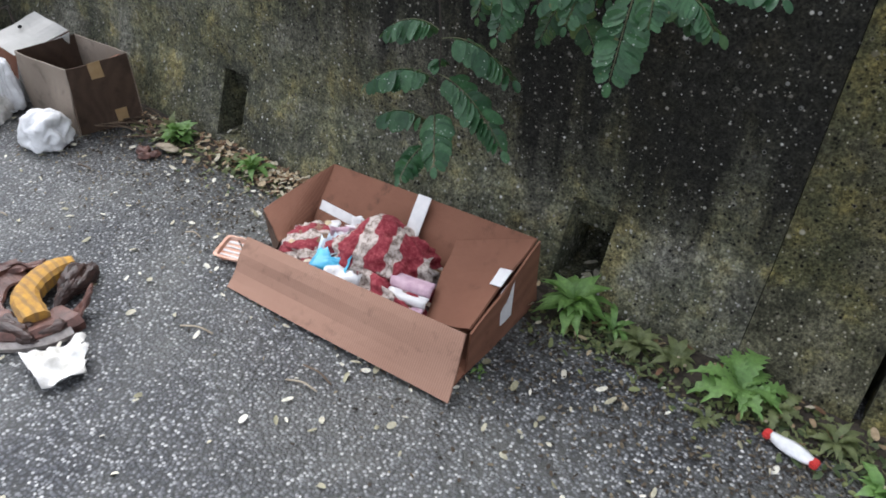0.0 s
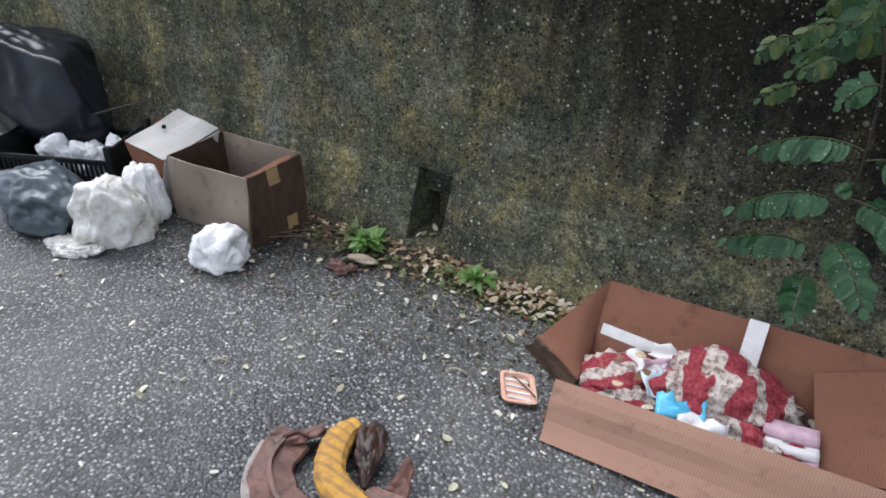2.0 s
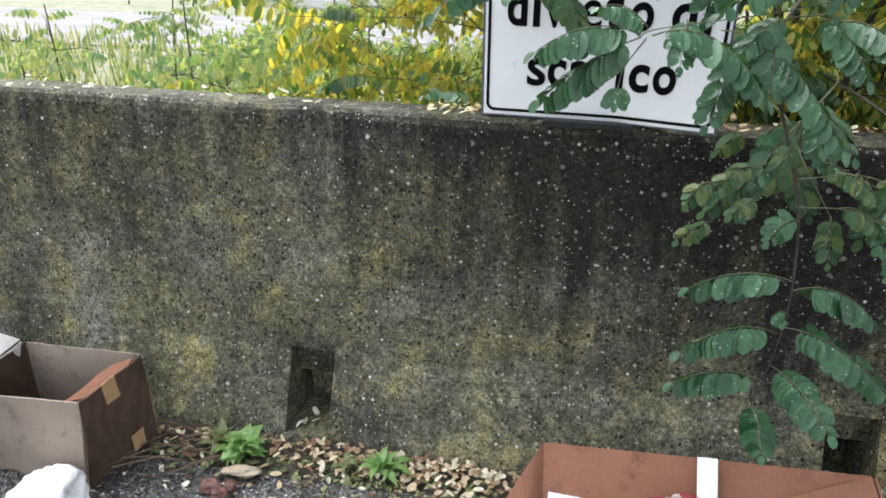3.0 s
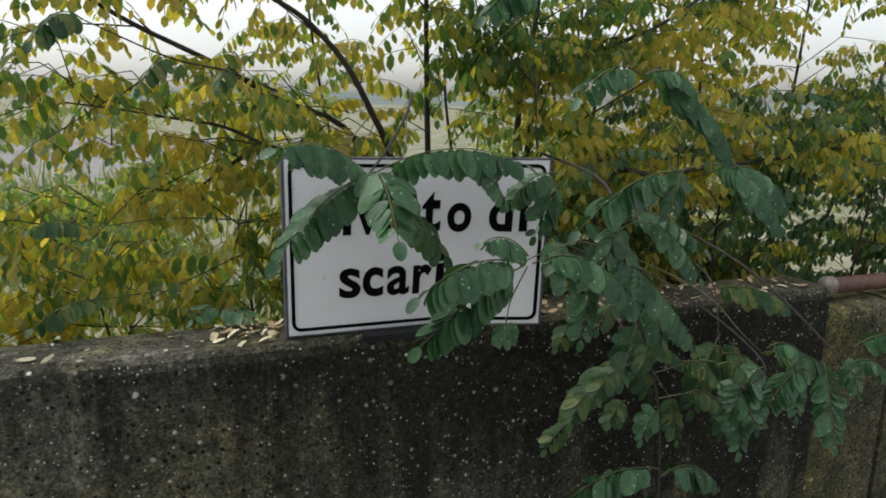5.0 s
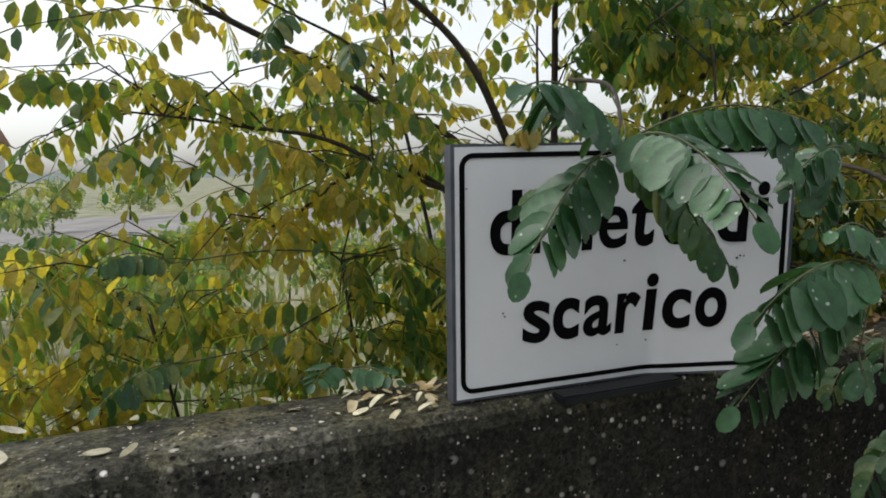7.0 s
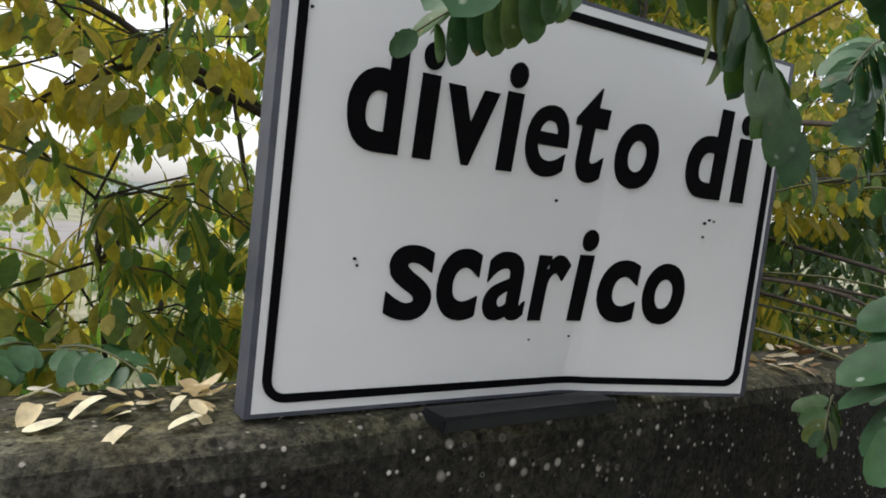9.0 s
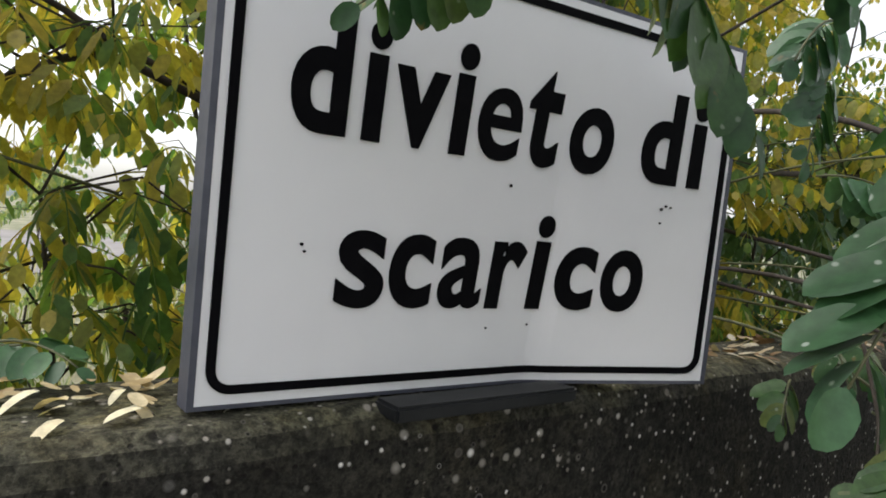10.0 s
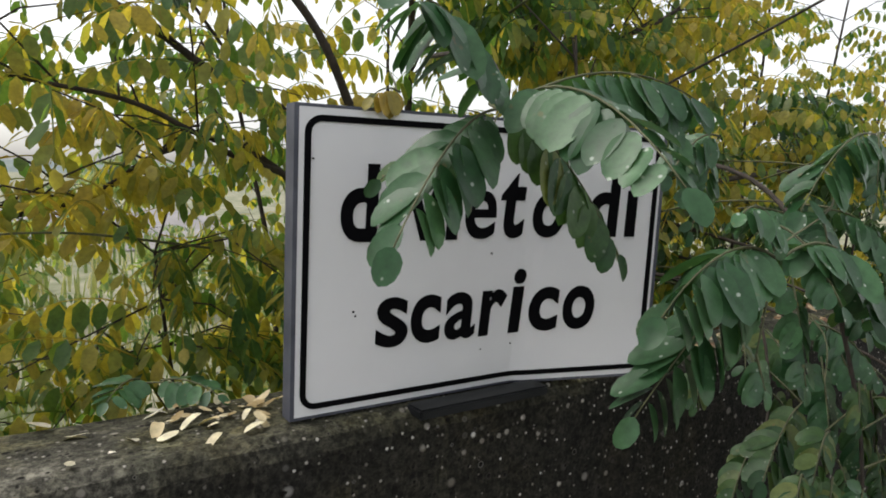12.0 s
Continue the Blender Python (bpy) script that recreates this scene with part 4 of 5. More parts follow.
def rusty_scrap():
    s = thing("metal_scrap", "rusty brown curved metal shield with an orange lining, on asphalt", "scrap", at=(-0.04, -1.105, 0))

    def ring(a0, a1, prof, n, seed, wob=0.006):
        bm = bmesh.new()
        rows = []
        for i in range(n + 1):
            a = radians(a0 + (a1 - a0) * i / n)
            row = []
            for r, z in prof:
                rr = r + wob * noise.noise((math.cos(a) * 3 + seed, math.sin(a) * 3, r * 20))
                row.append(bm.verts.new((rr * math.cos(a), rr * math.sin(a), max(0.001, z + wob * noise.noise((a * 3, r * 30, seed))))))
            rows.append(row)
        k = len(prof)
        for i in range(n):
            for j in range(k):
                bm.faces.new((rows[i][j], rows[i][(j + 1) % k], rows[i + 1][(j + 1) % k], rows[i + 1][j]))
        bm.faces.new(rows[0])
        bm.faces.new(rows[-1][::-1])
        bmesh.ops.recalc_face_normals(bm, faces=bm.faces)
        return bm

    part("shield", ring(172, 362, [(0.212, 0.004), (0.214, 0.030), (0.196, 0.046), (0.160, 0.040), (0.106, 0.030), (0.102, 0.022), (0.150, 0.026), (0.190, 0.030), (0.202, 0.004)], 44, 1, 0.010), M_RUST, s)
    part("rim", ring(186, 352, [(0.230, 0.002), (0.232, 0.016), (0.210, 0.026), (0.208, 0.004)], 36, 2, 0.004), M_RUST_EDGE, s, "grey worn rolled rim")
    part("rib", ring(176, 258, [(0.166, 0.036), (0.166, 0.054), (0.156, 0.054), (0.156, 0.036)], 14, 3, 0.004), M_RUST, s)
    part("strip", sheet([(-0.215, -0.035, 0.012), (-0.115, 0.085, 0.016), (-0.090, 0.062, 0.066), (-0.175, -0.028, 0.052)], 0.006, 0.016, 10, 5, 53, 0.15), M_RUST, s, "curled torn strip")
    part("strip", sheet([(-0.20, -0.02, 0.05), (-0.10, 0.075, 0.064), (-0.075, 0.055, 0.050), (-0.165, -0.04, 0.040)], 0.005, 0.012, 10, 4, 54, 0.15), M_RUST, s, "curled torn strip")
    part("tab", sheet([(0.205, -0.030, 0.012), (0.125, 0.02, 0.012), (0.150, 0.085, 0.085), (0.185, 0.065, 0.080)], 0.006, 0.008, 5, 5, 51), M_RUST, s, "bent upright tab")
    line = bent([(-0.030, 0.125, 0.062), (-0.040, 0.065, 0.068), (-0.012, -0.010, 0.070), (0.035, -0.058, 0.068), (0.130, -0.080, 0.058)], 6)
    v1, f1 = [], []
    for i, p in enumerate(line):
        t = (line[min(i + 1, len(line) - 1)] - line[max(i - 1, 0)]).normalized()
        w = t.cross(Vector((0, 0, 1))).normalized()
        e = 0.55 + 0.45 * min(1.0, 4 * i / len(line)) if i < len(line) / 2 else 1.0
        wob = 0.004 * noise.noise((i * 0.9, 3, 1))
        for dw, dz in ((-0.038, -0.006), (-0.028, 0.006), (0.0, 0.011), (0.026, 0.008), (0.038, -0.008), (0.034, -0.045), (-0.034, -0.040)):
            v1.append(p + w * (dw * e + wob) + Vector((0, 0, dz)))
    for i in range(len(line) - 1):
        for j in range(7):
            a, b = i * 7 + j, i * 7 + (j + 1) % 7
            f1.append((a, a + 7, b + 7, b))
    f1 += [tuple(range(7)), tuple((len(line) - 1) * 7 + j for j in range(7))[::-1]]
    child(mesh_object("lining", v1, f1, M_ORANGE), s, "orange-yellow striped curved lining")
    # Near-black brown lumps around the lining.
    for size, seed, at in (((0.17, 0.07, 0.075), 3.3, (0.035, 0.085, -62)), ((0.16, 0.08, 0.06), 5.3, (0.105, -0.125, 12)), ((0.12, 0.06, 0.05), 6.3, (0.17, -0.075, 60))):
        dark = lump(size, seed, 0.3, 0.08, 4)
        bmesh.ops.transform(dark, matrix=pose(at[0], at[1], 0.0, 0, 0, at[2]), verts=dark.verts)
        part("core", dark, M_SCRAP_DARK, s, "dark lumps under and beside the lining")


rusty_scrap()


def tray():
    t = thing("food_tray", "shallow orange and white striped plastic tray on the asphalt", "tray", at=(0.205, -0.595, 0.004))
    bm = bmesh.new()

    def outline(w, d, r, z):
        out = []
        for cx, cy, a0 in ((w - r, d - r, 0), (-w + r, d - r, 90), (-w + r, -d + r, 180), (w - r, -d + r, 270)):
            for k in range(5):
                a = radians(a0 + 90 * k / 4)
                out.append(bm.verts.new((cx + r * math.cos(a), cy + r * math.sin(a), z)))
        return out

    rings = [outline(0.040, 0.056, 0.014, 0.0), outline(0.044, 0.060, 0.016, 0.014), outline(0.052, 0.068, 0.018, 0.016), outline(0.042, 0.058, 0.016, 0.017), outline(0.038, 0.054, 0.014, 0.004)]
    for a, b in zip(rings, rings[1:]):
        for k in range(len(a)):
            j = (k + 1) % len(a)
            bm.faces.new((a[k], a[j], b[j], b[k]))
    bm.faces.new(rings[0][::-1])
    bm.faces.new(rings[-1])
    part("shell", bm, M_PINK_TRAY, t)
    for k in range(4):
        part("stripe", sheet([(-0.034, -0.042 + 0.026 * k, 0.0062), (0.034, -0.046 + 0.026 * k, 0.0062), (0.034, -0.038 + 0.026 * k, 0.0062), (-0.034, -0.034 + 0.026 * k, 0.0062)], 0.002, 0.001, 6, 1, 60 + k), M_TAPE, t, "pale stripe")
    t.rotation_euler = (radians(-4), radians(8), radians(28))


tray()
packet = thing("packet", "crumpled white and red packet among the weeds", "rubbish", at=(1.897, -0.303, 0.01))
bm = lump((0.125, 0.045, 0.03), 2.2, 0.12, 0.06, 3)
part("wrapper", bm, M_WHITE_CLOTH, packet, "", True)
for sx in (-1, 1):
    part("end", box((sx * 0.058 - 0.010, -0.018, 0.006), (sx * 0.058 + 0.010, 0.010, 0.024), 0.004), M_RED, packet, "red end")
packet.rotation_euler = (0, 0, radians(-12))

wood = part("wood_piece", lump((0.11, 0.04, 0.03), 4.9, 0.25, 0.08, 4), M_WOOD)
wood.matrix_world = pose(-0.56, -0.305, 0.012, 0, 0, 8)
tagged(wood, "pale rotten piece of wood by the weeds", "wood")
for k, (x, y, s) in enumerate([(-0.63, -0.375, 0.06), (-0.59, -0.395, 0.05), (-0.57, -0.36, 0.045)]):
    heap("clod", "small reddish-brown clod on the asphalt", "clod", (x, y, 0), (s, s * 0.8, s * 0.6), 20 + k, M_RUST, k * 50, rough=0.3, fine=0.08, sub=3)


# ---------------------------------------------------------------- litter, twigs
def scatter(name, label, count, spot, size, mat, seed, kind="stuff", category="leaves", tilt=1.0):
    rng = random.Random(seed)
    bag = Bag()
    for _ in range(count):
        x, y, z = spot(rng)
        a = rng.uniform(0, 6.283)
        way = Vector((math.cos(a), math.sin(a), rng.uniform(-0.08, 0.16) * tilt)).normalized()
        nor = Vector((rng.uniform(-0.35, 0.35) * tilt, rng.uniform(-0.35, 0.35) * tilt, 1))
        nor = (nor - way * nor.dot(way)).normalized()
        s = rng.uniform(*size)
        bag.add(*leaflet_geo(Vector((x, y, z + 0.005)), way, nor, s, s * rng.uniform(0.17, 0.31), FINE if s > 0.02 else COARSE, rng.uniform(-0.3, 0.5), rng.uniform(-0.5, 0.6)))
    return tagged(bag.put(name, mat), label, category, kind=kind)


def on_road(rng):
    return rng.uniform(-2.4, 2.2), -abs(rng.gauss(0.35, 0.55)) - 0.12, 0.002


def at_wall(rng):
    x = rng.choice((rng.gauss(0.0, 0.22), rng.gauss(-0.3, 0.3), rng.uniform(-0.9, 2.2)))
    y = -0.13 - abs(rng.gauss(0, 0.075))
    return x, y, soil_height(x, y) + 0.012


def on_top(rng):
    return rng.uniform(-1.6, 0.3), rng.uniform(0.02, 0.19), 1.071


scatter("leaf_litter", "pale dry leaflets strewn over the asphalt", 420, on_road, (0.012, 0.034), M_CHIP, 3)
scatter("leaf_litter", "brown dry leaves drifted along the foot of the wall", 620, at_wall, (0.016, 0.036), M_DRY_LEAF, 4)
scatter("leaf_litter", "small pale dry leaflets on the wall top", 60, on_top, (0.014, 0.038), M_CHIP, 5)
scatter("leaf_litter", "little heap of dry yellow leaves beside the sign", 30, lambda r: (r.gauss(0.012, 0.045), max(0.04, r.gauss(0.085, 0.03)), 1.070 + r.uniform(0, 0.010)), (0.018, 0.034), M_PALE_LEAF, 6, tilt=0.5)
scatter("leaf_litter", "dry leaves in the drain slot", 8, lambda r: (r.uniform(1.14, 1.23), r.uniform(-0.08, 0.05), 0.03), (0.03, 0.05), M_CHIP, 8)
scatter("leaf_litter", "dry leaves in the farther drain slot", 5, lambda r: (r.uniform(-0.48, -0.40), r.uniform(-0.08, 0.03), 0.03), (0.02, 0.04), M_CHIP, 9)
scatter("leaf_litter", "yellow dry leaves fallen into the cardboard box", 16, lambda r: (r.uniform(0.4, 0.95), r.uniform(-0.6, -0.38), 0.10 + r.uniform(0, 0.05)), (0.03, 0.05), M_DRY_LEAF, 10)

scatter("leaf_litter", "orange and brown fallen leaves on the shaded wall top", 90, lambda r: (r.uniform(0.68, 1.6), r.uniform(0.03, 0.18), 1.071), (0.020, 0.040), M_DRY_LEAF, 14, tilt=0.4)
# Besides real debris, the dark crumbs stand in for contact shade near the wall.
scatter("leaf_litter", "dark rotting leaf crumbs, also standing in for contact shade by the wall", 7000, lambda r: (r.uniform(-1.3, 2.3), -0.16 - abs(r.gauss(0, 0.27)), 0.0), (0.006, 0.018), M_CRUMB, 15)
_rng = random.Random(21)
for k in range(26):
    if k < 16:
        x, y, ln, a = _rng.uniform(-0.9, -0.62), _rng.uniform(-0.33, -0.14), _rng.uniform(0.08, 0.24), _rng.gauss(0.3, 0.5)
    else:
        x, y, ln, a = _rng.uniform(-1.2, 0.9), _rng.uniform(-1.3, -0.5), _rng.uniform(0.04, 0.12), _rng.uniform(0, 6.28)
    dx, dy = math.cos(a) * ln / 2, math.sin(a) * ln / 2
    z = 0.03 if k < 16 else 0.008
    v, f = tube_geo(bent([(x - dx, y - dy, z + _rng.uniform(-0.01, 0.02)), (x, y + 0.006, z + 0.006), (x + dx, y + dy, z)], 4), [0.0028] * 9, 5)
    tagged(mesh_object("twig", v, f, M_TWIG if k < 20 else M_WOOD, True), "thin dry twig on the ground", "twig", "twigs on the ground")


# ---------------------------------------------------------------- weeds
def blade(length, width, lobes, rng, curl=0.35):
    """A weed leaf along +x, with a wavy or lobed edge, bending down at its end."""
    bm = bmesh.new()
    n = 16 if lobes else 9
    rows = []
    for i in range(n + 1):
        t = i / n
        w = width * (math.sin(math.pi * min(1, t * 0.85 + 0.12)) ** 0.8) * (0.25 + 0.95 * t if t < 0.7 else 0.92 * (1 - (t - 0.7) / 0.33 * 0.9))
        if lobes:
            w *= 1.0 if i % 2 else 0.52
        z = length * (0.30 * math.sin(t * 2.4) - curl * t * t)
        back = -0.03 * length if lobes and i % 2 else 0
        rows.append([bm.verts.new((length * t - back, w, z + 0.25 * w)), bm.verts.new((length * t, 0, z)), bm.verts.new((length * t - back, -w, z + 0.25 * w))])
    for a, b in zip(rows, rows[1:]):
        bm.faces.new((a[1], b[1], b[0], a[0]))
        bm.faces.new((a[2], b[2], b[1], a[1]))
    return bm


def weed(at, count, length, width, lobes, mat, seed, label, rise=25):
    rng = random.Random(seed)
    w = thing("weed", label, "weed", "weeds along the wall", at=at)
    shapes = []
    for k in range(3):
        ob = part("leaf", blade(length * rng.uniform(0.8, 1.1), width, lobes, rng), mat, w, "", True)
        shapes.append(ob)
    for k in range(count):
        ob = shapes[k] if k < 3 else new("leaf", shapes[k % 3].data)
        ob.parent = w
        s = rng.uniform(0.55, 1.05)
        ob.matrix_basis = pose(rng.uniform(-0.012, 0.012), rng.uniform(-0.012, 0.012), 0, rng.uniform(-15, 15), -rng.uniform(2, rise), 360 * (k * 0.382 + rng.uniform(-0.05, 0.05))) @ Matrix.Scale(s, 4)
    return w


weed((-0.60, -0.215, 0.02), 64, 0.085, 0.034, False, M_WEED, 1, "lush bright green leafy weed rosette at the wall foot", 62)
weed((-0.68, -0.20, 0.02), 16, 0.08, 0.018, False, M_WEED_DULL, 2, "dull grey-green weed tuft beside a green one", 70)
weed((-0.15, -0.215, 0.02), 20, 0.105, 0.018, False, M_WEED, 3, "small green weed with upright leaves", 65)
weed((-0.27, -0.205, 0.02), 9, 0.06, 0.014, False, M_WEED_DULL, 4, "thin yellowing weed among dry leaves", 60)
weed((1.235, -0.17, 0.02), 60, 0.125, 0.026, False, M_WEED, 5, "large green rosette weed below the drain slot", 50)
weed((1.46, -0.20, 0.02), 28, 0.08, 0.018, False, M_WEED_DULL, 6, "straggling yellow-green weed at the wall", 40)
weed((1.57, -0.185, 0.02), 26, 0.08, 0.018, False, M_WEED_DULL, 7, "straggling dull green weed at the wall", 40)
weed((1.745, -0.19, 0.02), 20, 0.155, 0.042, True, M_WEED, 8, "dandelion rosette with toothed bright green leaves", 30)
weed((1.83, -0.20, 0.02), 12, 0.10, 0.020, True, M_WEED_DULL, 9, "low toothed weed rosette by a dandelion", 25)
weed((1.98, -0.22, 0.02), 18, 0.08, 0.014, False, M_WEED_DULL, 10, "dark straggling weed by the wall joint", 50)
weed((2.10, -0.31, 0.02), 16, 0.08, 0.020, False, M_WEED, 11, "small broad-leaved green weed on the verge", 50)
weed((1.15, -0.545, 0.0), 8, 0.035, 0.007, False, M_WEED, 12, "tiny weed growing through the asphalt", 30)
weed((1.70, -0.33, 0.0), 12, 0.06, 0.010, False, M_WEED_DULL, 13, "tiny grey-green weed by the wall", 40)
weed((2.02, -0.42, 0.0), 14, 0.06, 0.012, False, M_WEED_DULL, 14, "low creeping weed on the asphalt", 35)
weed((1.37, -0.185, 0.02), 12, 0.09, 0.014, False, M_WEED, 15, "green leafy weed below the wall", 45)
weed((-1.87, -0.60, 0.02), 14, 0.13, 0.004, False, M_WEED, 16, "tuft of bright grass in front of the crate", 75)


def moss_spot(rng):
    x = rng.choice((rng.uniform(-0.9, 0.2), rng.uniform(1.1, 2.3), rng.uniform(1.2, 2.3)))
    return x, -0.14 - abs(rng.gauss(0, 0.08)), 0.008


scatter("ground_cover", "tiny green and grey-green seedlings along the wall foot", 2400, moss_spot, (0.010, 0.030), M_WEED_DULL, 12, category="weeds")


# ---------------------------------------------------------------- locust branches hanging over the wall
def branch(name_label, stems, leaves, group, mat=None, seed=1):
    """A leafy branch: its stems, and each pinnate leaf (base, tip, arch, pairs, face) a part with its stalk."""
    rng = random.Random(seed)
    b = thing("locust_branch", name_label, "branch", group)
    for pts, r0, r1 in stems:
        line = bent(pts, 6)
        v, f = tube_geo(line, [r0 + (r1 - r0) * k / (len(line) - 1) for k in range(len(line))], 7)
        child(mesh_object("stem", v, f, M_BARK if r0 > 0.003 else M_STEM, True), b)
    for base, tip, arch, pairs, face, droop in leaves:
        ln = (Vector(tip) - Vector(base)).length
        tip = Vector(base).lerp(Vector(tip), 1 - 0.044 / ln)
        ll = min(0.050, max(0.031, ln * 0.20))
        bag, stalk = compound_geo(base, tip, arch, pairs, ll, ll * 0.28, face, droop * 1.25, True, rng)
        lf = child(bag.put("leaf", mat or M_LEAF_FRONT), b)
        child(mesh_object("stalk", *stalk, M_STEM, True), lf)
    return b


UP, OUT, TILT = (0, -0.35, 0.94), (0, -0.95, 0.3), (0, -0.7, 0.7)
branch("locust branch with blue-green leaves hanging before the wall",
       [([(0.86, 0.35, 1.46), (0.80, -0.08, 1.42), (0.70, -0.29, 1.30), (0.749, -0.33, 1.133), (0.806, -0.33, 0.968), (0.829, -0.33, 0.775), (0.819, -0.335, 0.627), (0.795, -0.335, 0.493)], 0.0045, 0.0013)],
       [((0.826, -0.33, 0.81), (0.575, -0.29, 0.745), 0.030, 8, UP, 1.1), ((0.832, -0.33, 0.79), (1.065, -0.285, 0.705), 0.035, 8, UP, 1.1),
        ((0.820, -0.33, 0.68), (0.566, -0.373, 0.612), 0.038, 8, UP, 1.0), ((0.825, -0.335, 0.70), (1.10, -0.385, 0.555), 0.035, 9, TILT, 0.7),
        ((0.805, -0.335, 0.557), (0.568, -0.325, 0.505), 0.030, 8, UP, 1.1), ((0.818, -0.335, 0.60), (0.945, -0.50, 0.50), 0.02, 9, TILT, 0.5),
        ((0.797, -0.335, 0.49), (0.80, -0.50, 0.42), 0.02, 9, OUT, 0.4), ((0.812, -0.33, 0.95), (0.715, -0.37, 0.885), 0.02, 4, OUT, 0.6), ((0.829, -0.33, 0.73), (0.79, -0.30, 0.69), 0.01, 3, UP, 0.5)],
       "branches over the wall", seed=11)
branch("locust twigs with small yellowing leaves before the wall",
       [([(0.775, -0.325, 1.08), (0.66, -0.33, 1.05), (0.575, -0.34, 0.98)], 0.0018, 0.001), ([(0.785, -0.325, 1.04), (0.92, -0.34, 1.06), (1.02, -0.36, 1.0)], 0.0018, 0.001),
        ([(0.80, -0.325, 0.98), (0.90, -0.34, 0.985), (1.0, -0.36, 0.95)], 0.0018, 0.001)],
       [((0.70, -0.33, 1.06), (0.59, -0.36, 0.985), 0.02, 5, TILT, 0.9), ((0.62, -0.34, 1.02), (0.54, -0.37, 0.95), 0.02, 4, TILT, 0.9), ((0.72, -0.33, 0.99), (0.63, -0.37, 0.94), 0.01, 4, TILT, 0.9),
        ((0.86, -0.33, 1.06), (0.98, -0.37, 0.99), 0.02, 5, TILT, 1.0), ((0.94, -0.35, 1.05), (1.05, -0.38, 1.0), 0.02, 5, TILT, 1.0), ((0.88, -0.33, 0.985), (1.0, -0.37, 0.93), 0.02, 5, TILT, 1.0),
        ((0.77, -0.33, 1.12), (0.72, -0.36, 1.03), 0.01, 4, OUT, 0.8)],
       "branches over the wall", M_LEAF_GREEN, seed=12)
branch("locust branch with broad green leaves over the wall end",
       [([(1.2, 0.4, 1.30), (1.25, -0.05, 1.20), (1.31, -0.30, 1.05), (1.37, -0.34, 0.96)], 0.005, 0.002), ([(1.0, 0.35, 1.2), (1.05, -0.05, 1.14), (1.10, -0.32, 1.03), (1.0, -0.36, 0.98)], 0.004, 0.0015)],
       [((1.30, -0.32, 1.00), (1.30, -0.39, 0.77), 0.01, 9, OUT, 0.15), ((1.34, -0.33, 1.0), (1.37, -0.40, 0.90), 0.02, 6, OUT, 0.3), ((1.37, -0.33, 0.99), (1.52, -0.37, 0.94), 0.03, 7, UP, 0.8),
        ((1.25, -0.32, 0.99), (1.06, -0.36, 0.91), 0.03, 8, UP, 0.7), ((1.10, -0.33, 1.02), (0.93, -0.38, 0.90), 0.03, 7, TILT, 0.6), ((1.0, -0.36, 0.985), (1.05, -0.40, 0.86), 0.01, 5, OUT, 0.4),
        ((1.13, -0.30, 1.05), (1.26, -0.36, 1.0), 0.03, 6, UP, 0.7), ((1.42, -0.30, 1.02), (1.62, -0.36, 1.03), 0.03, 7, UP, 0.7), ((1.05, -0.33, 0.99), (1.0, -0.38, 0.80), 0.01, 6, OUT, 0.3),
        ((1.20, -0.32, 1.02), (1.17, -0.38, 0.86), 0.01, 6, OUT, 0.3)],
       "branches over the wall", seed=13)
HUB = (0.186, -0.232, 1.466)
branch("locust branch with blue-green leaves drooping before the sign",
       [([(0.45, 0.32, 1.62), (0.34, 0.02, 1.575), (0.25, -0.15, 1.515), HUB], 0.0045, 0.0018)],
       [(HUB, (-0.028, -0.365, 1.322), 0.025, 7, (0.1, -0.55, 0.8), 0.9), ((0.188, -0.245, 1.470), (0.168, -0.516, 1.379), 0.040, 7, (-0.3, -0.3, 0.9), 0.5), (HUB, (-0.028, -0.374, 1.537), 0.030, 7, UP, 0.8),
        ((0.195, -0.235, 1.470), (0.54, -0.262, 1.485), 0.040, 9, UP, 1.1), ((0.36, -0.25, 1.515), (0.47, -0.29, 1.385), 0.020, 5, UP, 1.2)],
       "branches before the sign", seed=14)
branch("locust leaves with brown spots hanging before the sign lettering",
       [([(0.20, -0.20, 1.475), HUB], 0.002, 0.0016), ([(0.34, 0.02, 1.575), (0.30, -0.09, 1.50), (0.26, -0.13, 1.460)], 0.0016, 0.001)],
       [((0.26, -0.13, 1.460), (0.095, -0.070, 1.372), 0.012, 5, (0.1, -0.8, 0.6), 1.5), (HUB, (0.352, -0.285, 1.285), 0.030, 6, (0.1, -0.8, 0.6), 1.3), ((0.24, -0.215, 1.478), (0.30, -0.25, 1.375), 0.015, 3, UP, 1.6)],
       "branches before the sign", M_LEAF_GREEN, seed=24)
branch("yellowing locust leaflets hanging over the sign corner",
       [([(0.30, 0.20, 1.56), (0.23, 0.06, 1.525), (0.20, 0.0, 1.503)], 0.0018, 0.001)],
       [((0.205, 0.0, 1.505), (0.115, -0.022, 1.485), 0.008, 3, UP, 2.2)],
       "branches before the sign", M_LEAF_YELLOW, seed=25)
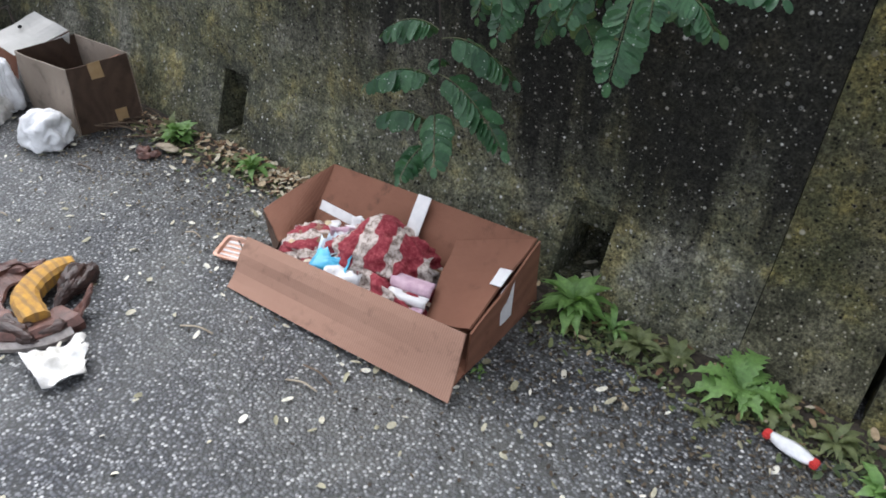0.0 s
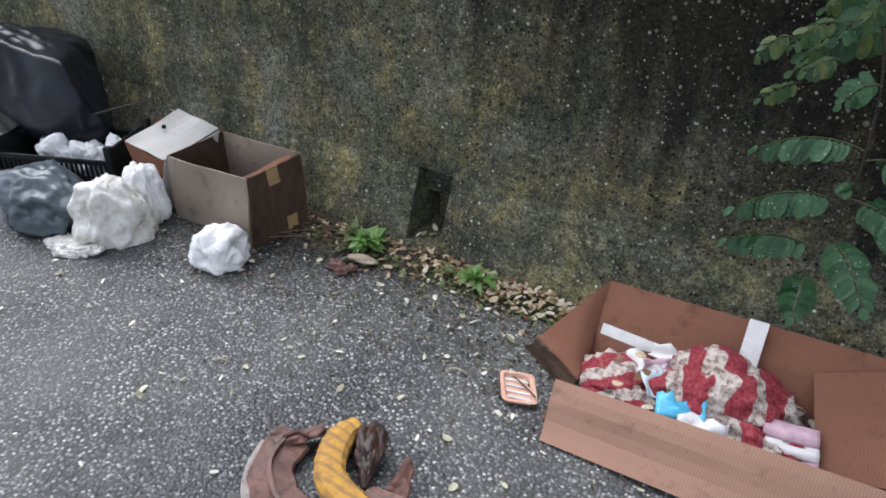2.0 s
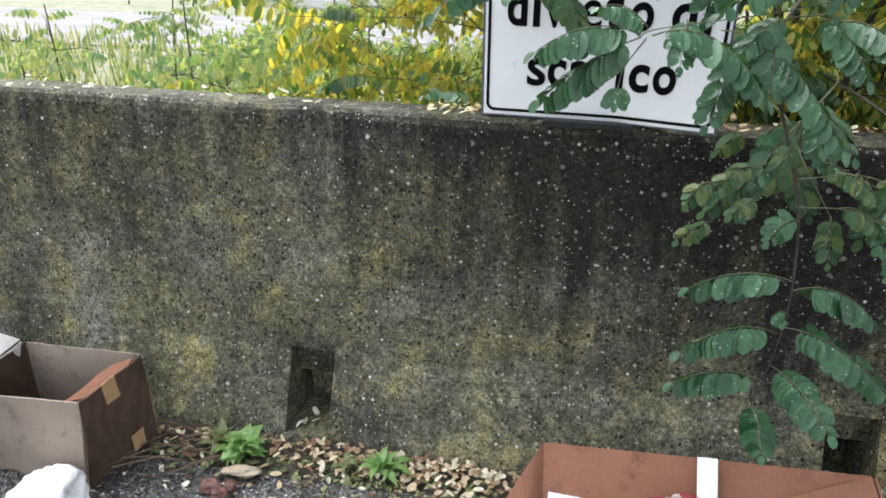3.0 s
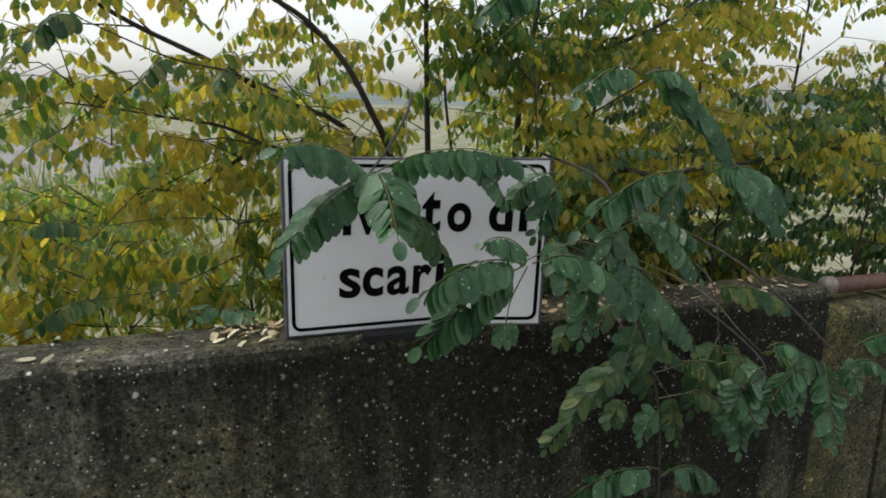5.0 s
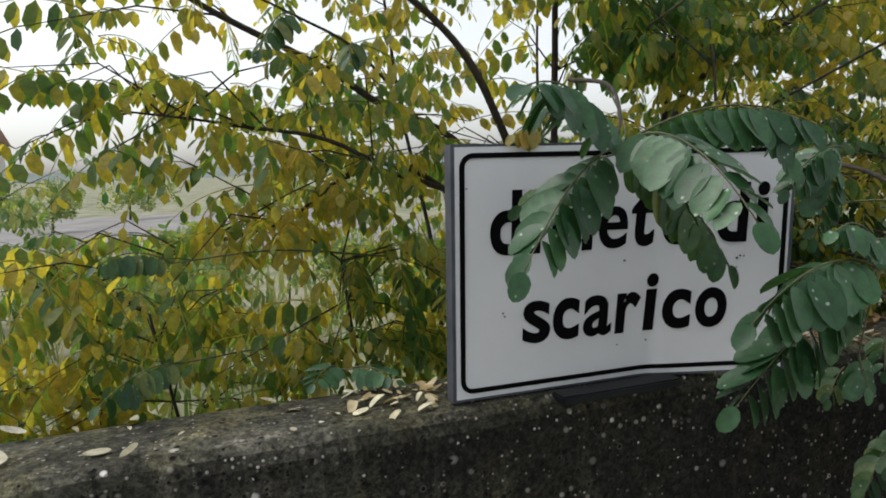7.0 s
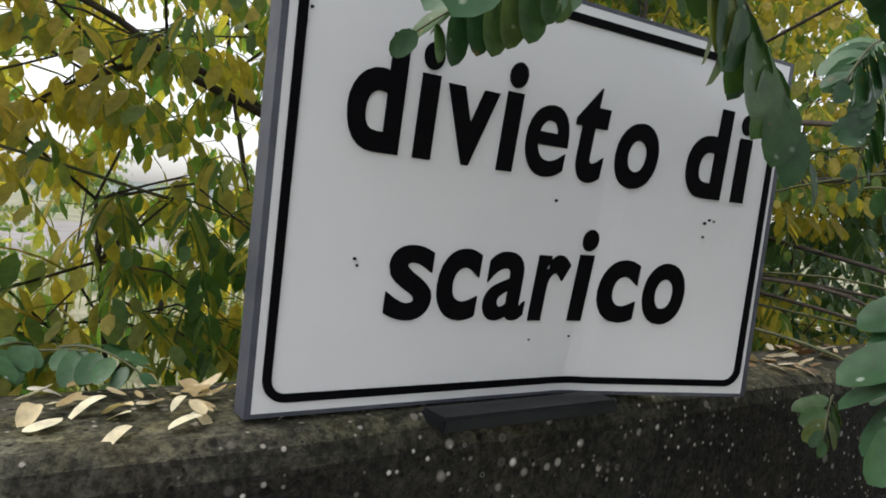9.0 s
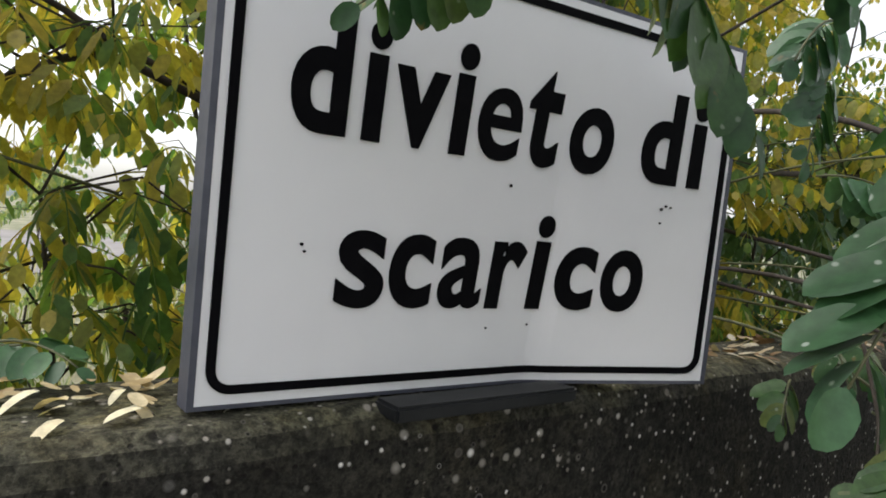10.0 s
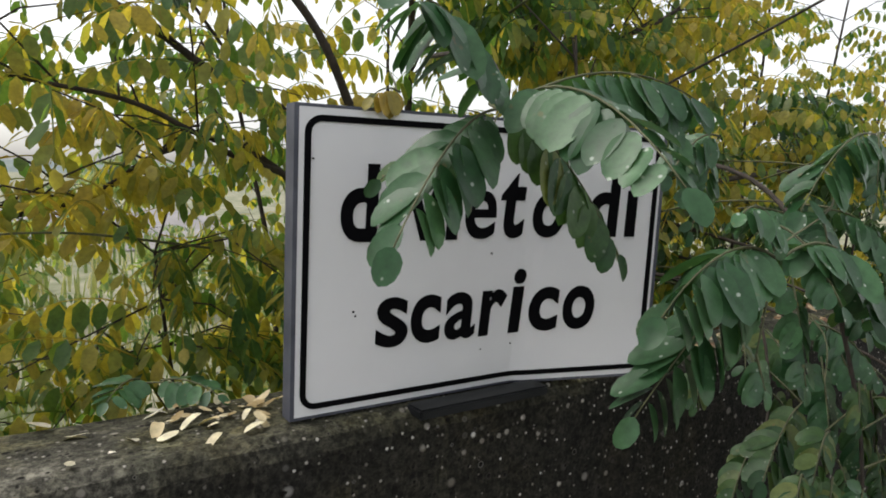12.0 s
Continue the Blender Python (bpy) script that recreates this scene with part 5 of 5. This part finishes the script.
branch("locust branch with drooping blue-green leaves beside the sign",
       [([(1.25, 0.30, 1.45), (0.98, -0.12, 1.43), (0.72, -0.30, 1.375), (0.47, -0.38, 1.335), (0.425, -0.39, 1.317)], 0.0018, 0.0010), ([(0.44, -0.388, 1.315), (0.405, -0.40, 1.262), (0.396, -0.40, 1.222)], 0.0014, 0.001)],
       [((0.44, -0.39, 1.335), (0.302, -0.417, 1.383), 0.02, 6, UP, 1.0), ((0.43, -0.39, 1.317), (0.205, -0.379, 1.155), 0.015, 8, (0.15, -0.6, 0.75), 0.9), ((0.425, -0.395, 1.322), (0.183, -0.42, 1.273), 0.030, 7, UP, 0.9),
        ((0.45, -0.39, 1.32), (0.72, -0.40, 1.19), 0.055, 9, UP, 0.7), ((0.60, -0.26, 1.33), (0.874, -0.40, 1.09), 0.055, 9, UP, 0.8), ((0.396, -0.40, 1.225), (0.389, -0.43, 1.150), 0.0, 2, OUT, 0.6),
        ((0.52, -0.33, 1.35), (0.50, -0.46, 1.24), 0.02, 6, TILT, 0.6), ((0.60, -0.20, 1.46), (0.44, -0.22, 1.385), 0.02, 6, TILT, 1.0), ((0.62, -0.18, 1.44), (0.535, -0.20, 1.29), 0.01, 6, OUT, 0.5)],
       "branches before the sign", seed=15)
branch("locust branch with large green leaves arching above the wall",
       [([(1.05, 0.45, 1.55), (0.95, 0.0, 1.66), (0.80, -0.25, 1.68), (0.64, -0.41, 1.655)], 0.0034, 0.0015), ([(1.4, 0.4, 1.35), (1.25, 0.0, 1.45), (1.0, -0.22, 1.48), (0.81, -0.30, 1.470)], 0.0022, 0.0012), ([(0.70, 0.4, 1.75), (0.62, 0.0, 1.80), (0.53, -0.2, 1.802)], 0.003, 0.0015)],
       [((0.635, -0.41, 1.655), (0.453, -0.45, 1.600), 0.03, 6, UP, 0.8), ((0.645, -0.41, 1.655), (0.775, -0.45, 1.620), 0.02, 5, UP, 0.7), ((0.665, -0.40, 1.655), (0.889, -0.42, 1.475), 0.035, 8, UP, 0.9),
        ((0.815, -0.30, 1.470), (0.537, -0.34, 1.346), 0.03, 8, UP, 0.9), ((0.535, -0.20, 1.802), (0.35, -0.30, 1.74), 0.03, 7, UP, 0.8), ((0.95, -0.26, 1.48), (1.15, -0.33, 1.30), 0.04, 8, UP, 0.9), ((1.1, -0.15, 1.46), (1.3, -0.2, 1.33), 0.04, 8, UP, 0.9),
        ((0.85, -0.29, 1.475), (0.78, -0.33, 1.33), 0.02, 6, OUT, 0.6)],
       "branches above the wall", seed=16)
branch("locust sprays with dark green leaves beyond the sign edge",
       [([(0.12, 0.50, 1.62), (-0.02, 0.25, 1.66), (-0.141, 0.10, 1.678), (-0.295, 0.09, 1.743)], 0.0032, 0.0014), ([(0.10, 0.55, 1.25), (-0.15, 0.38, 1.30), (-0.342, 0.25, 1.306)], 0.0026, 0.0012), ([(0.0, 0.60, 1.02), (-0.18, 0.42, 1.10), (-0.337, 0.30, 1.123)], 0.0026, 0.0012)],
       [((-0.295, 0.09, 1.743), (-0.39, -0.06, 1.675), 0.03, 6, UP, 1.1), ((-0.141, 0.10, 1.678), (-0.225, 0.0, 1.590), 0.02, 4, UP, 1.2), ((-0.342, 0.25, 1.306), (-0.49, 0.20, 1.315), 0.02, 5, UP, 1.2), ((-0.337, 0.30, 1.123), (-0.50, 0.20, 1.080), 0.02, 5, UP, 1.0),
        ((-0.02, 0.25, 1.66), (-0.06, 0.12, 1.60), 0.02, 4, UP, 1.2)],
       "branches behind the wall", M_LEAF_GREEN, seed=26)
branch("locust spray with dense dark green leaves at the sign edge",
       [([(0.95, 0.30, 1.30), (0.88, 0.0, 1.36), (0.78, -0.25, 1.365), (0.70, -0.29, 1.35), (0.62, -0.30, 1.27)], 0.0022, 0.0010), ([(1.0, 0.30, 1.2), (0.93, -0.02, 1.22), (0.82, -0.24, 1.18), (0.74, -0.30, 1.10)], 0.0022, 0.0010)],
       [((0.72, -0.28, 1.355), (0.60, -0.37, 1.27), 0.02, 6, TILT, 0.8), ((0.70, -0.29, 1.345), (0.69, -0.39, 1.17), 0.01, 7, OUT, 0.5), ((0.78, -0.26, 1.36), (0.90, -0.36, 1.22), 0.03, 7, UP, 0.8), ((0.63, -0.30, 1.275), (0.57, -0.37, 1.11), 0.01, 6, OUT, 0.5),
        ((0.82, -0.24, 1.18), (0.92, -0.33, 1.06), 0.02, 6, TILT, 0.7), ((0.78, -0.27, 1.14), (0.68, -0.35, 1.00), 0.01, 6, OUT, 0.5), ((0.84, -0.22, 1.19), (0.82, -0.33, 1.05), 0.02, 6, TILT, 0.6), ((0.88, -0.05, 1.35), (1.06, -0.20, 1.25), 0.03, 7, UP, 0.8)],
       "branches before the sign", seed=28)
branch("locust leaves spreading over the shaded wall face",
       [([(0.80, 0.35, 1.15), (0.82, -0.03, 1.13), (0.83, -0.20, 1.06), (0.90, -0.25, 0.942)], 0.003, 0.0013), ([(1.15, 0.35, 1.15), (1.15, -0.04, 1.12), (1.18, -0.17, 1.04), (1.227, -0.20, 0.99)], 0.003, 0.0013)],
       [((0.90, -0.25, 0.945), (0.906, -0.30, 0.805), 0.01, 4, OUT, 0.4), ((0.83, -0.22, 1.045), (0.61, -0.28, 0.961), 0.02, 6, TILT, 0.9), ((1.15, -0.18, 1.03), (1.10, -0.22, 0.846), 0.01, 7, OUT, 0.4), ((1.227, -0.20, 0.99), (1.50, -0.24, 0.90), 0.03, 9, UP, 0.7),
        ((1.15, -0.08, 1.13), (1.42, -0.14, 1.07), 0.03, 8, UP, 0.8), ((0.84, -0.10, 1.12), (0.71, -0.20, 1.085), 0.02, 4, UP, 1.0), ((0.95, -0.06, 1.13), (0.86, -0.22, 1.04), 0.02, 7, TILT, 0.6)],
       "branches over the wall", M_LEAF_GREEN, seed=27)
branch("locust branch with dull green leaves hanging over the wall face",
       [([(0.90, 0.35, 1.20), (0.86, -0.06, 1.20), (0.80, -0.18, 1.08), (0.70, -0.22, 0.95), (0.60, -0.22, 0.86)], 0.0035, 0.0012), ([(1.25, 0.35, 1.2), (1.15, -0.06, 1.17), (1.08, -0.2, 1.05), (1.1, -0.22, 0.9)], 0.0035, 0.0012)],
       [((0.74, -0.20, 1.0), (0.60, -0.24, 0.90), 0.01, 5, TILT, 0.9), ((0.66, -0.22, 0.90), (0.55, -0.25, 0.83), 0.01, 3, TILT, 0.8), ((0.80, -0.18, 1.06), (0.88, -0.24, 0.90), 0.02, 7, OUT, 0.6),
        ((0.86, -0.18, 1.05), (1.0, -0.24, 0.98), 0.02, 6, UP, 0.9), ((1.08, -0.2, 1.05), (0.95, -0.26, 0.86), 0.02, 8, OUT, 0.5), ((1.08, -0.2, 1.0), (1.25, -0.26, 0.92), 0.03, 7, UP, 0.8),
        ((1.1, -0.22, 0.92), (1.05, -0.27, 0.78), 0.01, 7, OUT, 0.5), ((1.1, -0.22, 0.90), (1.24, -0.26, 0.80), 0.02, 6, OUT, 0.5), ((0.72, -0.12, 1.09), (0.62, -0.16, 1.03), 0.01, 3, TILT, 0.9)],
       "branches over the wall", M_LEAF_GREEN, seed=17)
branch("low locust leaf resting on the wall top", [([(-0.12, 0.45, 1.02), (-0.08, 0.25, 1.09), (-0.04, 0.16, 1.11)], 0.002, 0.001)],
       [((-0.06, 0.20, 1.105), (0.03, 0.10, 1.088), 0.01, 3, UP, 0.3), ((-0.08, 0.24, 1.10), (-0.16, 0.15, 1.085), 0.01, 3, UP, 0.3)], "branches over the wall", seed=18)


# ---------------------------------------------------------------- locust shrubs behind the wall
def shrub(label, stems, twigs, spread, seed, mat=M_LEAF, leaf_size=(0.85, 1.15), low=0.6, group="locust shrubs behind the wall"):
    """A locust shrub: dark stems (a line of points and two radii), thin twigs and many pinnate leaves along them."""
    rng = random.Random(seed)
    s = thing("locust_shrub", label, "shrub", group)
    crown, wood = Crown(), Bag()
    for pts, r0, r1 in stems:
        line = bent(pts, 8)
        v, f = tube_geo(line, [r0 + (r1 - r0) * k / (len(line) - 1) for k in range(len(line))], 7)
        child(mesh_object("stem", v, f, M_BARK, True), s)
        for _ in range(twigs):
            t = rng.uniform(0.12, 1.0)
            p = line[min(len(line) - 1, int(t * len(line)))]
            if p.z < low:
                continue
            a, ln = rng.uniform(0, 6.283), rng.uniform(*spread)
            q = p + Vector((math.cos(a) * ln, math.sin(a) * ln * 0.8, rng.uniform(-0.12, 0.28) * ln / 0.4))
            q.y = max(q.y, 0.26)
            mid = p.lerp(q, 0.5) + Vector((0, 0, rng.uniform(0, 0.08)))
            tw = [p, mid, q]
            wood.add(*tube_geo(tw, [0.0028, 0.002, 0.001], 3))
            n = max(3, int(ln / 0.055))
            for k in range(n):
                u = 0.15 + 0.85 * k / (n - 1)
                b = p.lerp(mid, u).lerp(mid.lerp(q, u), u)
                crown.leaf(b, a + (1 if k % 2 else -1) * rng.uniform(0.5, 1.4), rng.uniform(-0.25, 0.5), rng.uniform(*leaf_size), rng.randrange(len(TEMPLATES)))
    tagged(child(wood.put("brushwood", M_BARK), s), kind="stuff")
    tagged(child(crown.put("crown", mat), s), kind="stuff")
    return s


shrub("green and yellow locust shrub with dark stems behind the sign",
      [([(0.75, 0.75, -0.25), (0.55, 0.7, 1.2), (0.395, 0.6, 1.60), (0.234, 0.6, 1.81), (0.0, 0.62, 1.95), (-0.3, 0.7, 2.2)], 0.014, 0.004),
       ([(0.75, 0.75, -0.25), (0.66, 0.75, 1.2), (0.603, 0.65, 1.79), (0.575, 0.6, 2.0), (0.5, 0.6, 2.6)], 0.013, 0.004),
       ([(0.75, 0.75, -0.25), (0.55, 0.65, 1.1), (0.135, 0.6, 1.44), (-0.12, 0.58, 1.34), (-0.362, 0.6, 1.28), (-0.6, 0.6, 1.2)], 0.010, 0.002),
       ([(0.75, 0.75, -0.25), (0.4, 0.65, 1.2), (0.06, 0.6, 1.485), (-0.2, 0.6, 1.55), (-0.432, 0.6, 1.583)], 0.009, 0.002),
       ([(0.75, 0.75, -0.25), (0.5, 0.8, 1.3), (0.1, 0.65, 1.62), (-0.26, 0.6, 1.80), (-0.5, 0.55, 1.95), (-0.75, 0.5, 2.05)], 0.012, 0.003)],
      18, (0.15, 0.40), 31)
shrub("dense locust shrub with yellowing leaves behind the wall",
      [([(1.25, 0.8, -0.25), (1.0, 0.75, 1.1), (0.914, 0.6, 1.62), (0.963, 0.6, 1.9), (1.0, 0.6, 2.5)], 0.014, 0.004),
       ([(1.25, 0.8, -0.25), (1.0, 0.7, 1.4), (1.119, 0.6, 1.72), (1.45, 0.6, 1.88), (1.9, 0.65, 2.15)], 0.014, 0.004),
       ([(1.25, 0.8, -0.25), (1.3, 0.9, 1.0), (1.4, 0.9, 1.7), (1.3, 0.9, 2.4)], 0.012, 0.004),
       ([(1.25, 0.8, -0.25), (1.1, 0.4, 1.25), (1.262, 0.28, 1.39), (1.7, 0.27, 1.44), (2.2, 0.28, 1.50)], 0.011, 0.004),
       ([(1.25, 0.8, -0.25), (0.95, 0.45, 1.0), (0.85, 0.32, 1.3), (0.8, 0.3, 1.7)], 0.009, 0.003)],
      25, (0.16, 0.42), 32)
shrub("locust shrub with mixed green and yellow leaves farther back",
      [([(0.5 + 0.5 * k, 1.5 + 0.35 * (k % 2), -0.25), (0.55 + 0.5 * k, 1.45, 0.9), (0.4 + 0.55 * k, 1.4, 1.7), (0.3 + 0.65 * k, 1.35, 2.5)], 0.012, 0.003) for k in range(4)],
      14, (0.2, 0.5), 33)
shrub("locust shrub with green leaves beyond the wall end",
      [([(1.9 + 0.4 * k, 1.1 + 0.3 * (k % 2), -0.25), (1.95 + 0.42 * k, 1.0, 0.9), (1.9 + 0.5 * k, 0.9, 1.6), (1.8 + 0.6 * k, 0.85, 2.3)], 0.013, 0.004) for k in range(4)],
      22, (0.2, 0.5), 34)
shrub("low locust thicket behind the wall",
      [([(-0.75 + 0.42 * k, 0.7 + 0.3 * (k % 2), -0.25), (-0.75 + 0.42 * k, 0.65 + 0.2 * (k % 2), 0.5), (-0.85 + 0.43 * k, 0.6 + 0.2 * (k % 2), 1.0 + 0.12 * (k % 3))], 0.010, 0.003) for k in range(7)],
      64, (0.18, 0.42), 35, low=0.45)
shrub("dark green locust thicket beside the sign",
      [([(0.95 + 0.36 * k, 0.55 + 0.25 * (k % 2), -0.25), (0.95 + 0.36 * k, 0.5 + 0.2 * (k % 2), 0.7), (0.9 + 0.38 * k, 0.45 + 0.2 * (k % 2), 1.25 + 0.2 * (k % 3))], 0.010, 0.003) for k in range(6)],
      34, (0.15, 0.40), 38, M_LEAF_GREEN, low=0.7)
shrub("low open locust saplings at the thin end of the thicket",
      [([(-2.6 + 0.5 * k, 0.9 + 0.35 * (k % 3), -0.25), (-2.6 + 0.5 * k, 0.85 + 0.3 * (k % 3), 0.45), (-2.65 + 0.52 * k, 0.8 + 0.3 * (k % 3), 1.05 + 0.22 * (k % 3))], 0.009, 0.003) for k in range(5)],
      16, (0.15, 0.36), 36, M_LEAF_PALE, low=0.45)
shrub("green undergrowth of young locusts down the bank",
      [([(-3.5 + 0.75 * k, 2.4 + 0.7 * (k % 3), -0.25), (-3.5 + 0.75 * k, 2.4 + 0.7 * (k % 3), 0.3), (-3.4 + 0.75 * k, 2.35 + 0.7 * (k % 3), 1.0 + 0.45 * (k % 2))], 0.012, 0.004) for k in range(11)],
      24, (0.25, 0.55), 37, M_LEAF_PALE, low=0.1)


# ---------------------------------------------------------------- field and distance
def field_grass():
    rng = random.Random(41)
    bag = Bag()
    for _ in range(9000):
        y = 0.5 + rng.random() ** 2 * 16
        x = rng.uniform(-1.3, 0.9) * (2.2 + y * 0.75)
        h = rng.uniform(0.12, 0.42) * (1 + 0.02 * y)
        a = rng.uniform(0, 6.283)
        lean = rng.uniform(0.05, 0.4) * h
        w = rng.uniform(0.004, 0.009) * (1 + 0.18 * y)
        c, s = math.cos(a), math.sin(a)
        b = Vector((x, y, -0.25))
        tip = b + Vector((c * lean, s * lean, h))
        mid = b.lerp(tip, 0.55) + Vector((0, 0, 0.12 * h))
        d = Vector((-s, c, 0)) * w
        bag.add([b - d, b + d, mid + d * 0.8, mid - d * 0.8, tip], [(0, 1, 2, 3), (3, 2, 4)])
    tagged(bag.put("field_grass", M_GRASS, False), "rough green and straw-coloured grass behind the wall", "grass", kind="stuff")


field_grass()


def bush_far(x, y, size, seed):
    rng = random.Random(seed)
    s = thing("bush", "distant green and yellow bush in the field", "bush", "bushes in the field")
    v, f = tube_geo([(x, y, -0.3), (x + 0.05, y, size * 0.4)], [0.05, 0.02], 5)
    child(mesh_object("trunk", v, f, M_BARK, True), s)
    bag = Bag()
    lobes = [(x + rng.gauss(0, size * 0.35), y + rng.gauss(0, size * 0.3), rng.uniform(0.25, 0.8) * size, rng.uniform(0.2, 0.42) * size) for _ in range(9)]
    for _ in range(900):
        lx, ly, lz, r = rng.choice(lobes)
        d = Vector((rng.gauss(0, 1), rng.gauss(0, 1), rng.gauss(0, 1))).normalized()
        p = Vector((lx, ly, lz)) + d * r * rng.uniform(0.6, 1.05)
        way = Vector((rng.gauss(0, 1), rng.gauss(0, 1), rng.gauss(-0.4, 0.6))).normalized()
        nor = way.orthogonal().normalized()
        k = 0.04 + 0.035 * size
        bag.add(*leaflet_geo(p, way, nor, k * 1.6, k * 0.4, COARSE))
    child(bag.put("crown", M_LEAF_PALE), s)


_rng = random.Random(55)
for k in range(26):
    y = _rng.uniform(6, 60) if k < 18 else _rng.uniform(5, 9)
    bush_far(_rng.uniform(-0.75, 0.95) * y - 1, y, _rng.uniform(0.5, 1.0) * (1 + y * 0.018), 60 + k)


def far_house():
    h = thing("house", "far pale low building with a tiled roof behind a white wall", "house", at=(-19, 46, 0))
    part("wall", box((-7, 0, -0.3), (7, 6, 3.6)), M_RENDER, h)
    bm = bmesh.new()
    pts = [bm.verts.new(p) for p in ((-7.4, -0.4, 3.6), (7.4, -0.4, 3.6), (7.4, 6.4, 3.6), (-7.4, 6.4, 3.6), (-7.4, 3, 5.0), (7.4, 3, 5.0))]
    for q in ((0, 1, 5, 4), (2, 3, 4, 5), (1, 2, 5), (3, 0, 4), (3, 2, 1, 0)):
        bm.faces.new([pts[i] for i in q])
    part("roof", bm, M_ROOF, h)
    for k in range(6):
        x = -5.8 + 2.3 * k
        w = part("window", box((x - 0.55, -0.06, 1.0), (x + 0.55, -0.005, 2.3)), M_RENDER, h)
        part("pane", box((x - 0.45, -0.08, 1.1), (x + 0.45, -0.055, 2.2)), M_GLASS_DARK, w)


far_house()
